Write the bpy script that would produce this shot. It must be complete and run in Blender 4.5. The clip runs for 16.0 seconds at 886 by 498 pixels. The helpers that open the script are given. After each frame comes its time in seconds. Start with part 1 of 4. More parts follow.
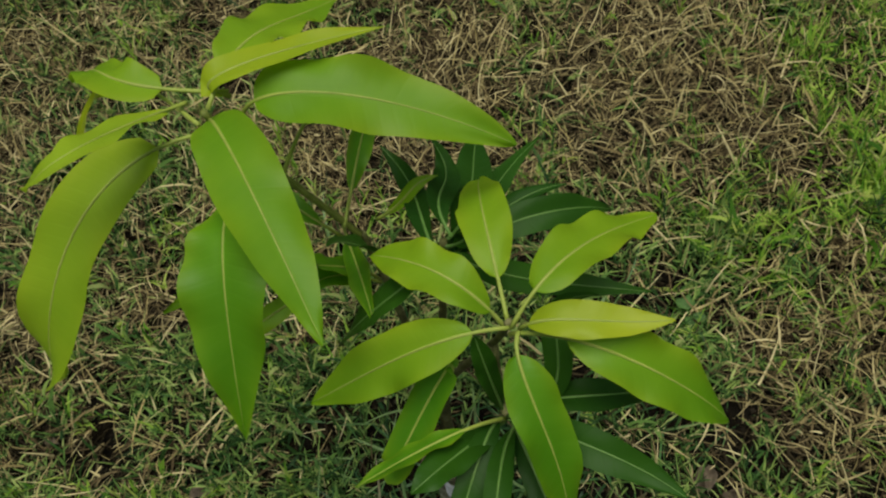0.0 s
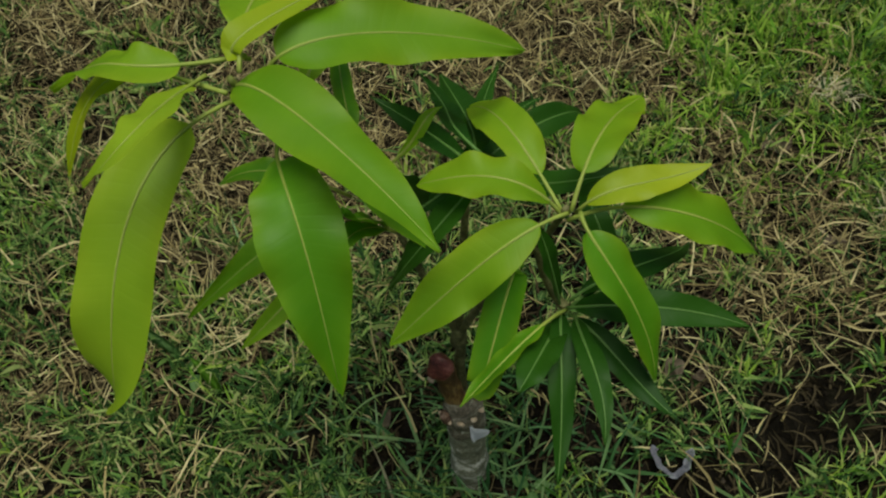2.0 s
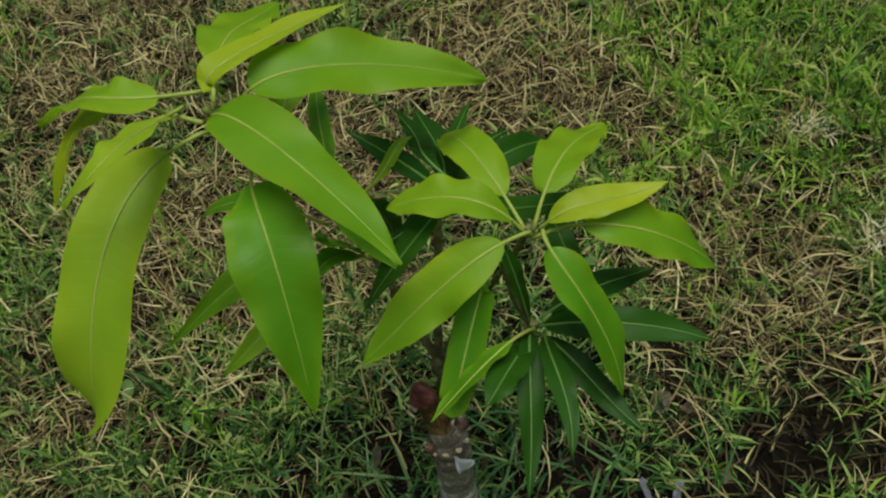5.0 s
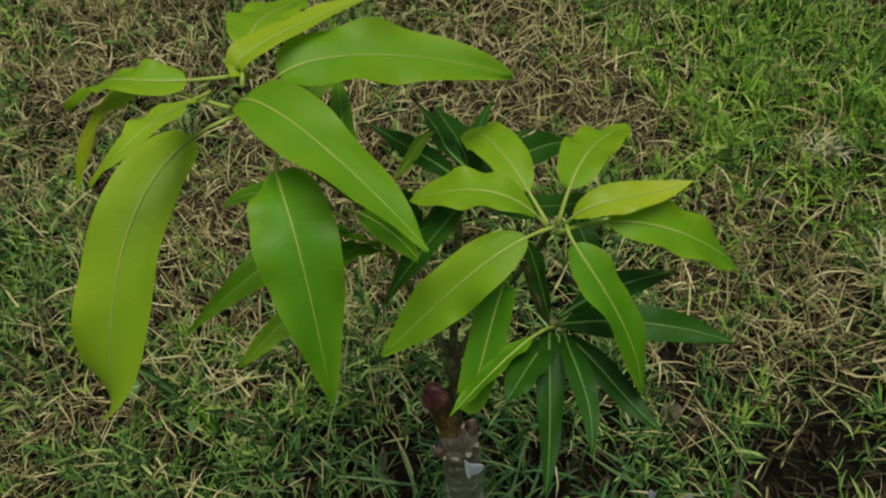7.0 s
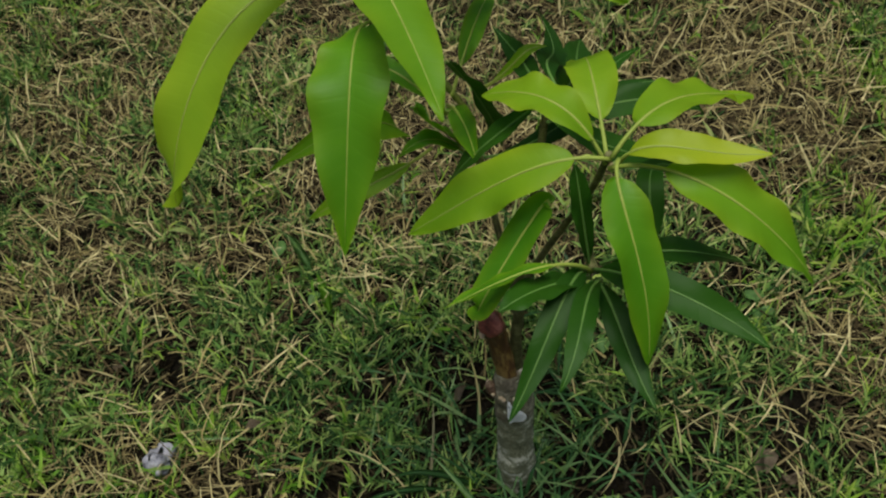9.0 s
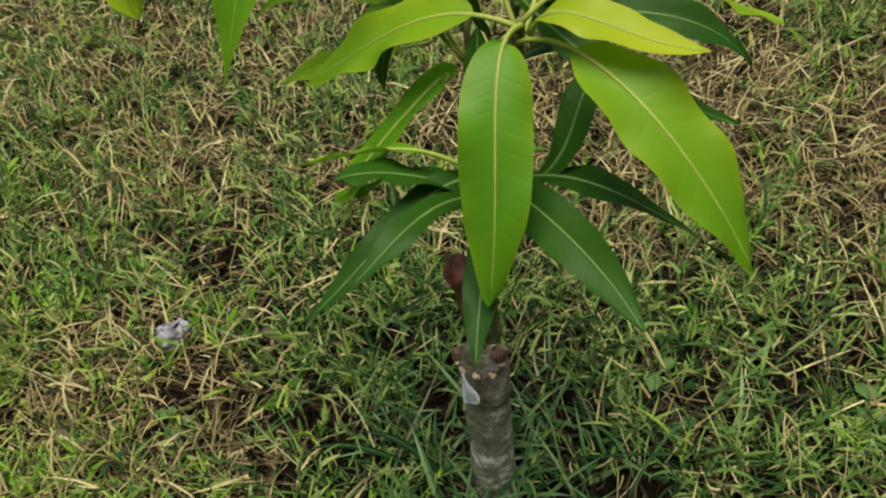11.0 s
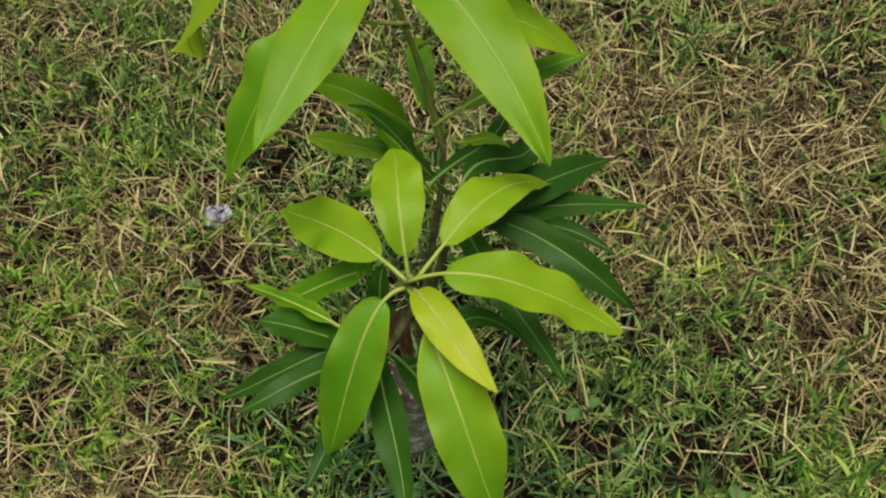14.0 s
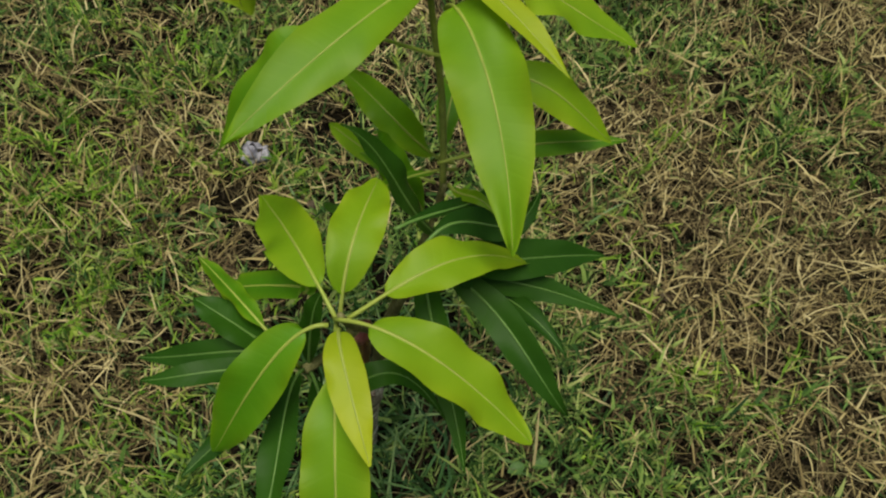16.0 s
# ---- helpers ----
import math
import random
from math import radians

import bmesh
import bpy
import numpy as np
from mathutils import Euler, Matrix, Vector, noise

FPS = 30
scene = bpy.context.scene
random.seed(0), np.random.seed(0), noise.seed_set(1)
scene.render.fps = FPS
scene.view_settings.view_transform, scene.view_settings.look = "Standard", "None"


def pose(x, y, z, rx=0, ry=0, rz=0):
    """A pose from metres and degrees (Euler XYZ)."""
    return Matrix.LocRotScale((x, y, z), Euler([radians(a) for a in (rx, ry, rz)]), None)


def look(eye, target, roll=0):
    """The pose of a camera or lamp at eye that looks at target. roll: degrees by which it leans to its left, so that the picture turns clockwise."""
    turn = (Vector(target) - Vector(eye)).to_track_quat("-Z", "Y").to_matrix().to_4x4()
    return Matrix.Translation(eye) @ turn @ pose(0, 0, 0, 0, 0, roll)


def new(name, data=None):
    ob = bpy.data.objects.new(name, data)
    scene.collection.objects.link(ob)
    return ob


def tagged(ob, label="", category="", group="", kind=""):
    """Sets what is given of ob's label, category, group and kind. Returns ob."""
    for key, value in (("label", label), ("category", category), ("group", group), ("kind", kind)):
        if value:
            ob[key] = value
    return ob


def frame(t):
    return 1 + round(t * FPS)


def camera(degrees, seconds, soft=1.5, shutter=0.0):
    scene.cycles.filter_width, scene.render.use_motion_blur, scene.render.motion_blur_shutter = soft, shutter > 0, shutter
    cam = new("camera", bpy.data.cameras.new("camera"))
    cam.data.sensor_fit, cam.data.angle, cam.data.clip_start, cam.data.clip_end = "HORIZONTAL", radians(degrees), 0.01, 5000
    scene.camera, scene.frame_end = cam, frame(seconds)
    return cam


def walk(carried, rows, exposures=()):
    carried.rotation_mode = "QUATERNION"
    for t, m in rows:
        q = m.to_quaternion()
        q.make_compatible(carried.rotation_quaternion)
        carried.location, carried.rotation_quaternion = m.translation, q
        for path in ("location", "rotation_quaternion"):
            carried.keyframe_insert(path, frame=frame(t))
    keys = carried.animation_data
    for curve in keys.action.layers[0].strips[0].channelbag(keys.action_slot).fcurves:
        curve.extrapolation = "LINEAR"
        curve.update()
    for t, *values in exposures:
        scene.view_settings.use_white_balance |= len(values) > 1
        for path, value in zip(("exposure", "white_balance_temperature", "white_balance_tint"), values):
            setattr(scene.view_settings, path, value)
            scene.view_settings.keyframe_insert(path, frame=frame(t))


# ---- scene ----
cam = camera(56.7, 16.0, soft=2.25)
PATH = [
    (0, (0.205, -0.177, 1.073), (-0.412, 0.668, -0.632), -14.6),
    (0.5, (0.143, -0.167, 1.062), (-0.325, 0.681, -0.688), -15.6),
    (1, (0.106, -0.188, 1.056), (-0.18, 0.724, -0.7), -11.9),
    (1.5, (0.079, -0.249, 1.041), (-0.114, 0.705, -0.707), -8.2),
    (2, (0.077, -0.285, 1.073), (-0.142, 0.713, -0.647), -9.0),
    (2.5, (0.083, -0.288, 1.076), (-0.159, 0.729, -0.629), -10.2),
    (3, (0.1, -0.307, 1.075), (-0.171, 0.736, -0.61), -11.4),
    (3.5, (0.103, -0.316, 1.081), (-0.174, 0.761, -0.581), -12.2),
    (4, (0.103, -0.317, 1.081), (-0.154, 0.773, -0.577), -11.4),
    (4.2, (0.106, -0.317, 1.081), (-0.145, 0.781, -0.573), -11.0),
    (6.3, (0.101, -0.314, 1.066), (-0.128, 0.807, -0.575), -8.7),
    (6.5, (0.098, -0.319, 1.071), (-0.135, 0.807, -0.566), -8.8),
    (7, (0.091, -0.33, 1.065), (-0.149, 0.819, -0.554), -8.0),
    (7.5, (0.098, -0.327, 1.065), (-0.132, 0.814, -0.561), -8.1),
    (8, (0.126, -0.342, 1.061), (-0.075, 0.812, -0.56), -6.2),
    (8.5, (0.168, -0.348, 1.061), (-0.243, 0.76, -0.552), -8.3),
    (8.7, (0.196, -0.347, 1.046), (-0.375, 0.694, -0.563), -10.0),
    (10.8, (0.384, -0.204, 0.831), (-0.926, 0.461, -0.526), -7.6),
    (11, (0.392, -0.193, 0.833), (-0.856, 0.413, -0.607), -11.7),
    (11.5, (0.428, -0.175, 0.956), (-0.696, 0.361, -0.609), -10.0),
    (12, (0.469, -0.123, 1.014), (-0.601, 0.356, -0.606), -6.9),
    (12.5, (0.43, -0.107, 1.048), (-0.567, 0.317, -0.633), -6.2),
    (13, (0.403, -0.083, 1.054), (-0.555, 0.305, -0.658), -3.4),
    (13.5, (0.387, -0.025, 1.065), (-0.615, 0.226, -0.648), -3.2),
    (14, (0.358, -0.009, 1.072), (-0.663, 0.182, -0.637), -4.5),
    (14.5, (0.336, 0.002, 1.051), (-0.614, 0.19, -0.698), -0.5),
    (15, (0.32, 0.028, 1.043), (-0.64, 0.198, -0.704), 1.6),
    (15.5, (0.306, 0.059, 1.06), (-0.693, 0.164, -0.669), 3.6),
    (16, (0.306, 0.067, 1.082), (-0.669, 0.104, -0.663), 7.6),
]
walk(cam, [(t, look(eye, target, roll)) for t, eye, target, roll in PATH], exposures=[(0.0, -0.30, 6480, 5), (0.8, -0.42, 6480, 4), (1.4, -0.48, 6420, 1), (2.4, -0.34, 6330, 0), (3.5, -0.28, 6320, 0), (8.7, -0.27, 6320, 3), (10.8, 0.28, 6620, 8), (12.0, 0.27, 6690, 10), (14.8, 0.18, 6700, 10), (15.5, -0.09, 6780, 6), (16.0, -0.08, 6780, 6)])

# ---- light: bright overcast sky with a wide, weak sun ----
world = bpy.data.worlds.new("sky")
scene.world = world
world.use_nodes = True
wn, wl = world.node_tree.nodes, world.node_tree.links
wn.clear()
SUN_UP, SUN_ROUND = radians(85), radians(110)
sky = wn.new("ShaderNodeTexSky")
sky.sky_type, sky.sun_disc = "NISHITA", False
sky.sun_elevation, sky.sun_rotation = SUN_UP, SUN_ROUND
sky.air_density, sky.dust_density, sky.ozone_density = 1.0, 5.0, 1.0
back = wn.new("ShaderNodeBackground")
back.inputs["Strength"].default_value = 0.075
wout = wn.new("ShaderNodeOutputWorld")
wl.new(sky.outputs[0], back.inputs[0])
wl.new(back.outputs[0], wout.inputs[0])
sun = new("sun", bpy.data.lights.new("sun", "SUN"))
sun.data.energy, sun.data.angle, sun.data.color = 3.7, radians(36), (1.0, 0.95, 0.84)
toward = Vector((math.sin(SUN_ROUND) * math.cos(SUN_UP), math.cos(SUN_ROUND) * math.cos(SUN_UP), math.sin(SUN_UP)))
sun.matrix_world = look(toward * 20, (0, 0, 0))


# ---- materials ----
def material(name):
    m = bpy.data.materials.new(name)
    m.use_nodes = True
    m.node_tree.nodes.clear()
    nodes, links = m.node_tree.nodes, m.node_tree.links
    out = nodes.new("ShaderNodeOutputMaterial")

    def add(kind, **values):
        n = nodes.new("ShaderNode" + kind)
        for k, v in values.items():
            n.inputs[k.replace("_", " ")].default_value = v
        return n
    return m, add, links.new, out


def ramp(add, stops):
    n = add("ValToRGB")
    e = n.color_ramp.elements
    while len(e) < len(stops):
        e.new(0.5)
    for el, (p, c) in zip(e, stops):
        el.position, el.color = p, (*c, 1)
    return n


def maths(add, link, op, a, b=None, c=None):
    n = add("Math")
    n.operation = op
    for i, v in enumerate((a, b, c)):
        if v is None:
            continue
        if isinstance(v, (int, float)):
            n.inputs[i].default_value = v
        else:
            link(v, n.inputs[i])
    return n.outputs[0]


def mixed(add, link, fac, a, b, blend="MIX"):
    n = add("Mix")
    n.data_type, n.blend_type = "RGBA", blend
    for sock, v in ((n.inputs[0], fac), (n.inputs[6], a), (n.inputs[7], b)):
        if isinstance(v, (int, float)):
            sock.default_value = v
        elif isinstance(v, tuple):
            sock.default_value = (*v, 1)
        else:
            link(v, sock)
    return n.outputs[2]


def leaf_material(name, low, high, vein, through_light, rough, veins=0.03, gloss=0.38, edge=0.6):
    """A leaf blade: colour between low and high by leaf and by patch, paler side veins, gloss and light passing through."""
    m, add, link, out = material(name)
    uv = add("UVMap")
    uv.uv_map = "leaf"
    xyz = add("SeparateXYZ")
    link(uv.outputs[0], xyz.inputs[0])
    across = maths(add, link, "ABSOLUTE", xyz.outputs[0])
    coord = add("TexCoord")
    patch = add("TexNoise", Scale=14.0, Detail=3.0, Roughness=0.5)
    fine = add("TexNoise", Scale=420.0, Detail=2.0)
    link(coord.outputs["Object"], patch.inputs["Vector"])
    link(coord.outputs["Object"], fine.inputs["Vector"])
    phase = maths(add, link, "MULTIPLY_ADD", xyz.outputs[1], 780.0, maths(add, link, "MULTIPLY_ADD", across, -5.5, maths(add, link, "MULTIPLY", patch.outputs[0], 9.0)))
    wave = maths(add, link, "SINE", phase)
    lines = maths(add, link, "POWER", maths(add, link, "MULTIPLY_ADD", wave, 0.5, 0.5), 9.0)
    info = add("ObjectInfo")
    shade = maths(add, link, "MULTIPLY_ADD", patch.outputs[0], 1.6, maths(add, link, "MULTIPLY_ADD", info.outputs["Random"], 0.45, -0.53))
    colour = mixed(add, link, shade, low, high)
    rim = maths(add, link, "MULTIPLY", maths(add, link, "POWER", across, 3.0), maths(add, link, "MULTIPLY_ADD", patch.outputs[0], 1.6, -0.45))
    rim = maths(add, link, "MAXIMUM", maths(add, link, "MULTIPLY", rim, edge), 0.0)
    colour = mixed(add, link, rim, colour, (0.42, 0.46, 0.012))
    colour = mixed(add, link, maths(add, link, "MULTIPLY", lines, veins), colour, vein)
    colour = mixed(add, link, maths(add, link, "MULTIPLY", fine.outputs[0], 0.16), colour, low)
    bump = add("Bump", Strength=0.22, Distance=0.0007)
    link(maths(add, link, "MULTIPLY_ADD", fine.outputs[0], 0.25, maths(add, link, "MULTIPLY", lines, -0.45)), bump.inputs["Height"])
    face = add("BsdfPrincipled", Roughness=rough, IOR=1.42, Specular_IOR_Level=gloss)
    link(colour, face.inputs["Base Color"])
    link(bump.outputs[0], face.inputs["Normal"])
    glow = add("BsdfTranslucent")
    link(mixed(add, link, 0.55, colour, high), glow.inputs["Color"])
    mix = add("MixShader", Fac=through_light)
    link(face.outputs[0], mix.inputs[1])
    link(glow.outputs[0], mix.inputs[2])
    link(mix.outputs[0], out.inputs[0])
    return m


def plain_material(name, stops, scale, rough, bump_size=0.001, stretch=(1, 1, 1), detail=5.0, through_light=0.0, island=0.0, gloss=0.4):
    """A matt natural surface: a colour ramp over noise, with fine relief. island: how far each loose piece varies."""
    m, add, link, out = material(name)
    coord, mapping = add("TexCoord"), add("Mapping", Scale=stretch)
    link(coord.outputs["Object"], mapping.inputs[0])
    n1, n2 = add("TexNoise", Scale=scale, Detail=detail, Roughness=0.6), add("TexNoise", Scale=scale * 7, Detail=3.0)
    link(mapping.outputs[0], n1.inputs["Vector"])
    link(mapping.outputs[0], n2.inputs["Vector"])
    value = maths(add, link, "MULTIPLY_ADD", n2.outputs[0], 0.3, maths(add, link, "MULTIPLY", n1.outputs[0], 0.7))
    if island:
        geo = add("NewGeometry")
        value = maths(add, link, "ADD", maths(add, link, "MULTIPLY", geo.outputs["Random Per Island"], island), maths(add, link, "MULTIPLY", value, 1 - island))
    r = ramp(add, stops)
    link(value, r.inputs[0])
    face = add("BsdfPrincipled", Roughness=rough, IOR=1.4, Specular_IOR_Level=gloss)
    link(r.outputs[0], face.inputs["Base Color"])
    if bump_size:
        bump = add("Bump", Strength=0.6, Distance=bump_size)
        link(n2.outputs[0], bump.inputs["Height"])
        link(bump.outputs[0], face.inputs["Normal"])
    if through_light:
        glow, mix = add("BsdfTranslucent"), add("MixShader", Fac=through_light)
        link(r.outputs[0], glow.inputs["Color"])
        link(face.outputs[0], mix.inputs[1])
        link(glow.outputs[0], mix.inputs[2])
        link(mix.outputs[0], out.inputs[0])
    else:
        link(face.outputs[0], out.inputs[0])
    return m


YOUNG = leaf_material("young_leaf", (0.125, 0.300, 0.007), (0.305, 0.495, 0.015), (0.42, 0.53, 0.07), 0.50, 0.48)
YELLOW = leaf_material("yellow_green_leaf", (0.26, 0.41, 0.010), (0.46, 0.54, 0.022), (0.50, 0.56, 0.07), 0.48, 0.46)
MID = leaf_material("green_leaf", (0.055, 0.20, 0.005), (0.140, 0.335, 0.007), (0.30, 0.44, 0.06), 0.40, 0.48)
DARK = leaf_material("dark_green_leaf", (0.011, 0.044, 0.0035), (0.029, 0.092, 0.006), (0.06, 0.15, 0.02), 0.15, 0.48, 0.02, 0.16, 0.0)
GOLDEN = leaf_material("golden_leaf", (0.25, 0.36, 0.005), (0.42, 0.49, 0.008), (0.46, 0.50, 0.05), 0.45, 0.48)
LIGHT = leaf_material("light_green_leaf", (0.215, 0.395, 0.012), (0.400, 0.565, 0.028), (0.46, 0.56, 0.09), 0.48, 0.46)
CLEAR = leaf_material("clear_green_leaf", (0.105, 0.275, 0.006), (0.235, 0.435, 0.012), (0.36, 0.48, 0.06), 0.46, 0.48)
LEAF = {"clear": CLEAR, "golden": GOLDEN, "light": LIGHT, "young": YOUNG, "yellow": YELLOW, "mid": MID, "dark": DARK}
RIB = plain_material("pale_midrib", [(0.3, (0.24, 0.32, 0.045)), (0.7, (0.35, 0.41, 0.085))], 60, 0.45, 0.0003, through_light=0.15)
RIB_DARK = plain_material("green_midrib", [(0.3, (0.070, 0.15, 0.03)), (0.7, (0.12, 0.22, 0.05))], 60, 0.45, 0.0003)
TWIG = plain_material("green_twig_bark", [(0.35, (0.085, 0.110, 0.018)), (0.65, (0.17, 0.20, 0.04))], 90, 0.55, 0.0006)
BROWN_TWIG = plain_material("brown_twig_bark", [(0.36, (0.042, 0.042, 0.014)), (0.5, (0.088, 0.090, 0.030)), (0.62, (0.17, 0.165, 0.068))], 110, 0.7, 0.0008)
BARK = plain_material("grey_green_bark", [(0.36, (0.075, 0.076, 0.044)), (0.46, (0.17, 0.17, 0.105)), (0.535, (0.27, 0.27, 0.185)), (0.565, (0.58, 0.55, 0.45)), (0.66, (0.76, 0.73, 0.63))], 46, 0.85, 0.0015, stretch=(1, 1, 1.35))
PAINT = plain_material("red_brown_wound_paint", [(0.35, (0.036, 0.011, 0.008)), (0.5, (0.105, 0.030, 0.022)), (0.66, (0.24, 0.10, 0.075))], 60, 0.3, 0.001)
WOOD = plain_material("bare_pale_wood", [(0.3, (0.42, 0.30, 0.18)), (0.7, (0.65, 0.54, 0.38))], 120, 0.7, 0.0006)
WHITE = plain_material("white_plastic_film", [(0.3, (0.78, 0.80, 0.82)), (0.7, (0.86, 0.87, 0.89))], 60, 0.35, 0.0004, through_light=0.1)
# brown soil taken down to near-black; the colour carries the shade of grass gaps
SOIL = plain_material("soil_painted_shade", [(0.3, (0.003, 0.0027, 0.002)), (0.5, (0.008, 0.0070, 0.0052)), (0.62, (0.015, 0.0127, 0.0094)), (0.75, (0.045, 0.038, 0.028))], 55, 0.95, 0.012, gloss=0.02)
GRASS = plain_material("green_grass_blades", [(0.1, (0.012, 0.034, 0.010)), (0.34, (0.044, 0.108, 0.024)), (0.56, (0.122, 0.228, 0.050)), (0.77, (0.26, 0.37, 0.092)), (0.97, (0.46, 0.49, 0.20))], 3.0, 0.5, 0, through_light=0.2, island=0.78, gloss=0.2)
FRESH = plain_material("fresh_grass_blades", [(0.1, (0.040, 0.120, 0.014)), (0.35, (0.150, 0.330, 0.030)), (0.65, (0.31, 0.48, 0.060)), (0.95, (0.58, 0.62, 0.18))], 3.0, 0.5, 0, through_light=0.4, island=0.75, gloss=0.2)
STRAW = plain_material("dry_straw", [(0.08, (0.022, 0.015, 0.008)), (0.3, (0.110, 0.080, 0.038)), (0.6, (0.35, 0.288, 0.120)), (0.92, (0.56, 0.49, 0.255))], 3.0, 0.75, 0, through_light=0.05, island=0.88, gloss=0.15)
# dead grass toned near-black: shade under the blades is put into its colour
THATCH = plain_material("dead_thatch_painted_shade", [(0.1, (0.004, 0.0034, 0.002)), (0.5, (0.013, 0.0105, 0.006)), (0.92, (0.075, 0.060, 0.033))], 3.0, 0.9, 0, island=0.85, gloss=0.02)
MATTED = plain_material("matted_brown_straw", [(0.1, (0.028, 0.0225, 0.0115)), (0.5, (0.120, 0.095, 0.046)), (0.9, (0.28, 0.232, 0.116))], 3.0, 0.85, 0, island=0.85, gloss=0.05)
PALE_STRAW = plain_material("pale_straw_stalk", [(0.1, (0.14, 0.115, 0.05)), (0.9, (0.46, 0.405, 0.20))], 3.0, 0.7, 0, island=0.8, gloss=0.15)
BLEACHED = plain_material("bleached_grass", [(0.1, (0.30, 0.26, 0.14)), (0.9, (0.66, 0.62, 0.44))], 3.0, 0.7, 0, island=0.8, gloss=0.15)
GRASS_LONG = plain_material("bluish_grass_blades", [(0.1, (0.022, 0.070, 0.022)), (0.5, (0.070, 0.170, 0.050)), (0.9, (0.21, 0.32, 0.12))], 3.0, 0.4, 0, through_light=0.25, island=0.85, gloss=0.3)
BAND = plain_material("worn_brown_paint", [(0.36, (0.050, 0.042, 0.026)), (0.47, (0.13, 0.112, 0.075)), (0.56, (0.25, 0.225, 0.16)), (0.64, (0.52, 0.47, 0.37))], 40, 0.7, 0.0015, stretch=(1, 1, 1.3))
KNOB = plain_material("lumpy_brown_paint", [(0.36, (0.030, 0.016, 0.010)), (0.47, (0.10, 0.055, 0.034)), (0.56, (0.19, 0.125, 0.080)), (0.64, (0.44, 0.37, 0.28))], 80, 0.5, 0.002)
STUB = plain_material("ochre_bark_with_drips", [(0.36, (0.035, 0.018, 0.010)), (0.48, (0.10, 0.045, 0.018)), (0.56, (0.24, 0.15, 0.045)), (0.75, (0.34, 0.24, 0.09))], 45, 0.5, 0.001, stretch=(1, 1, 0.3))
WEED = plain_material("weed_leaf", [(0.3, (0.055, 0.135, 0.030)), (0.7, (0.125, 0.235, 0.062))], 80, 0.5, 0.0005, through_light=0.25)
CRUMB = plain_material("dry_earth_crumb", [(0.1, (0.012, 0.010, 0.007)), (0.6, (0.028, 0.023, 0.016)), (0.95, (0.085, 0.070, 0.050))], 40, 0.95, 0.001, island=0.7, gloss=0.02)
GREY_FILM = plain_material("greyish_film", [(0.36, (0.06, 0.06, 0.08)), (0.48, (0.26, 0.26, 0.31)), (0.68, (0.58, 0.58, 0.64))], 80, 0.3, 0.0008, through_light=0.2)
LITTER = plain_material("dead_leaf", [(0.3, (0.09, 0.068, 0.046)), (0.7, (0.25, 0.195, 0.135))], 70, 0.8, 0.001)


def turf_beyond(m):
    """Lets short turf cover the soil with growing distance from the plant."""
    nodes, links = m.node_tree.nodes, m.node_tree.links
    face = next(n for n in nodes if n.bl_idname == "ShaderNodeBsdfPrincipled")
    soil = face.inputs["Base Color"].links[0].from_socket

    def add(kind, **values):
        n = nodes.new("ShaderNode" + kind)
        for k, v in values.items():
            n.inputs[k].default_value = v
        return n
    coord, shift, far, rough = add("TexCoord"), add("VectorMath"), add("VectorMath"), add("TexNoise", Scale=7.0, Detail=6.0)
    patches = add("TexNoise", Scale=16.0, Detail=6.0)
    shift.operation, far.operation = "SUBTRACT", "LENGTH"
    shift.inputs[1].default_value = (-0.42, 0.22, 0.0)
    links.new(coord.outputs["Object"], shift.inputs[0])
    links.new(shift.outputs[0], far.inputs[0])
    for n in (rough, patches):
        links.new(coord.outputs["Object"], n.inputs["Vector"])
    amount = maths(add, links.new, "MULTIPLY_ADD", far.outputs["Value"], 1.8, maths(add, links.new, "MULTIPLY_ADD", rough.outputs[0], 2.0, -2.75))
    amount = maths(add, links.new, "MINIMUM", maths(add, links.new, "MAXIMUM", amount, 0.0), 1.0)
    tone = ramp(add, [(0.35, (0.016, 0.023, 0.008)), (0.5, (0.052, 0.059, 0.020)), (0.62, (0.125, 0.105, 0.048))])
    links.new(patches.outputs[0], tone.inputs[0])
    links.new(mixed(add, links.new, amount, soil, tone.outputs[0]), face.inputs["Base Color"])


turf_beyond(SOIL)


# ---- building helpers ----
def part(name, bm, mat, parent=None, label="", smooth=True):
    me = bpy.data.meshes.new(name)
    bm.to_mesh(me)
    bm.free()
    if smooth:
        me.polygons.foreach_set("use_smooth", [True] * len(me.polygons))
    me.materials.append(mat)
    ob = new(name, me)
    ob.parent = parent
    return tagged(ob, label)


def bezier(p, u):
    a, b, c, d = (Vector(q) for q in p)
    v = 1 - u
    return v * v * v * a + 3 * u * v * v * b + 3 * u * u * v * c + u * u * u * d


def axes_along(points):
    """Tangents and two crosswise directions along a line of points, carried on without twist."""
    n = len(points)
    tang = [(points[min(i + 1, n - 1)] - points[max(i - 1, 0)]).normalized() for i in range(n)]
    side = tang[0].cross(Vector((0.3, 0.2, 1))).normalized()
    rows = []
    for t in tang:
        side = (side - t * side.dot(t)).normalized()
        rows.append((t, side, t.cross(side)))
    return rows


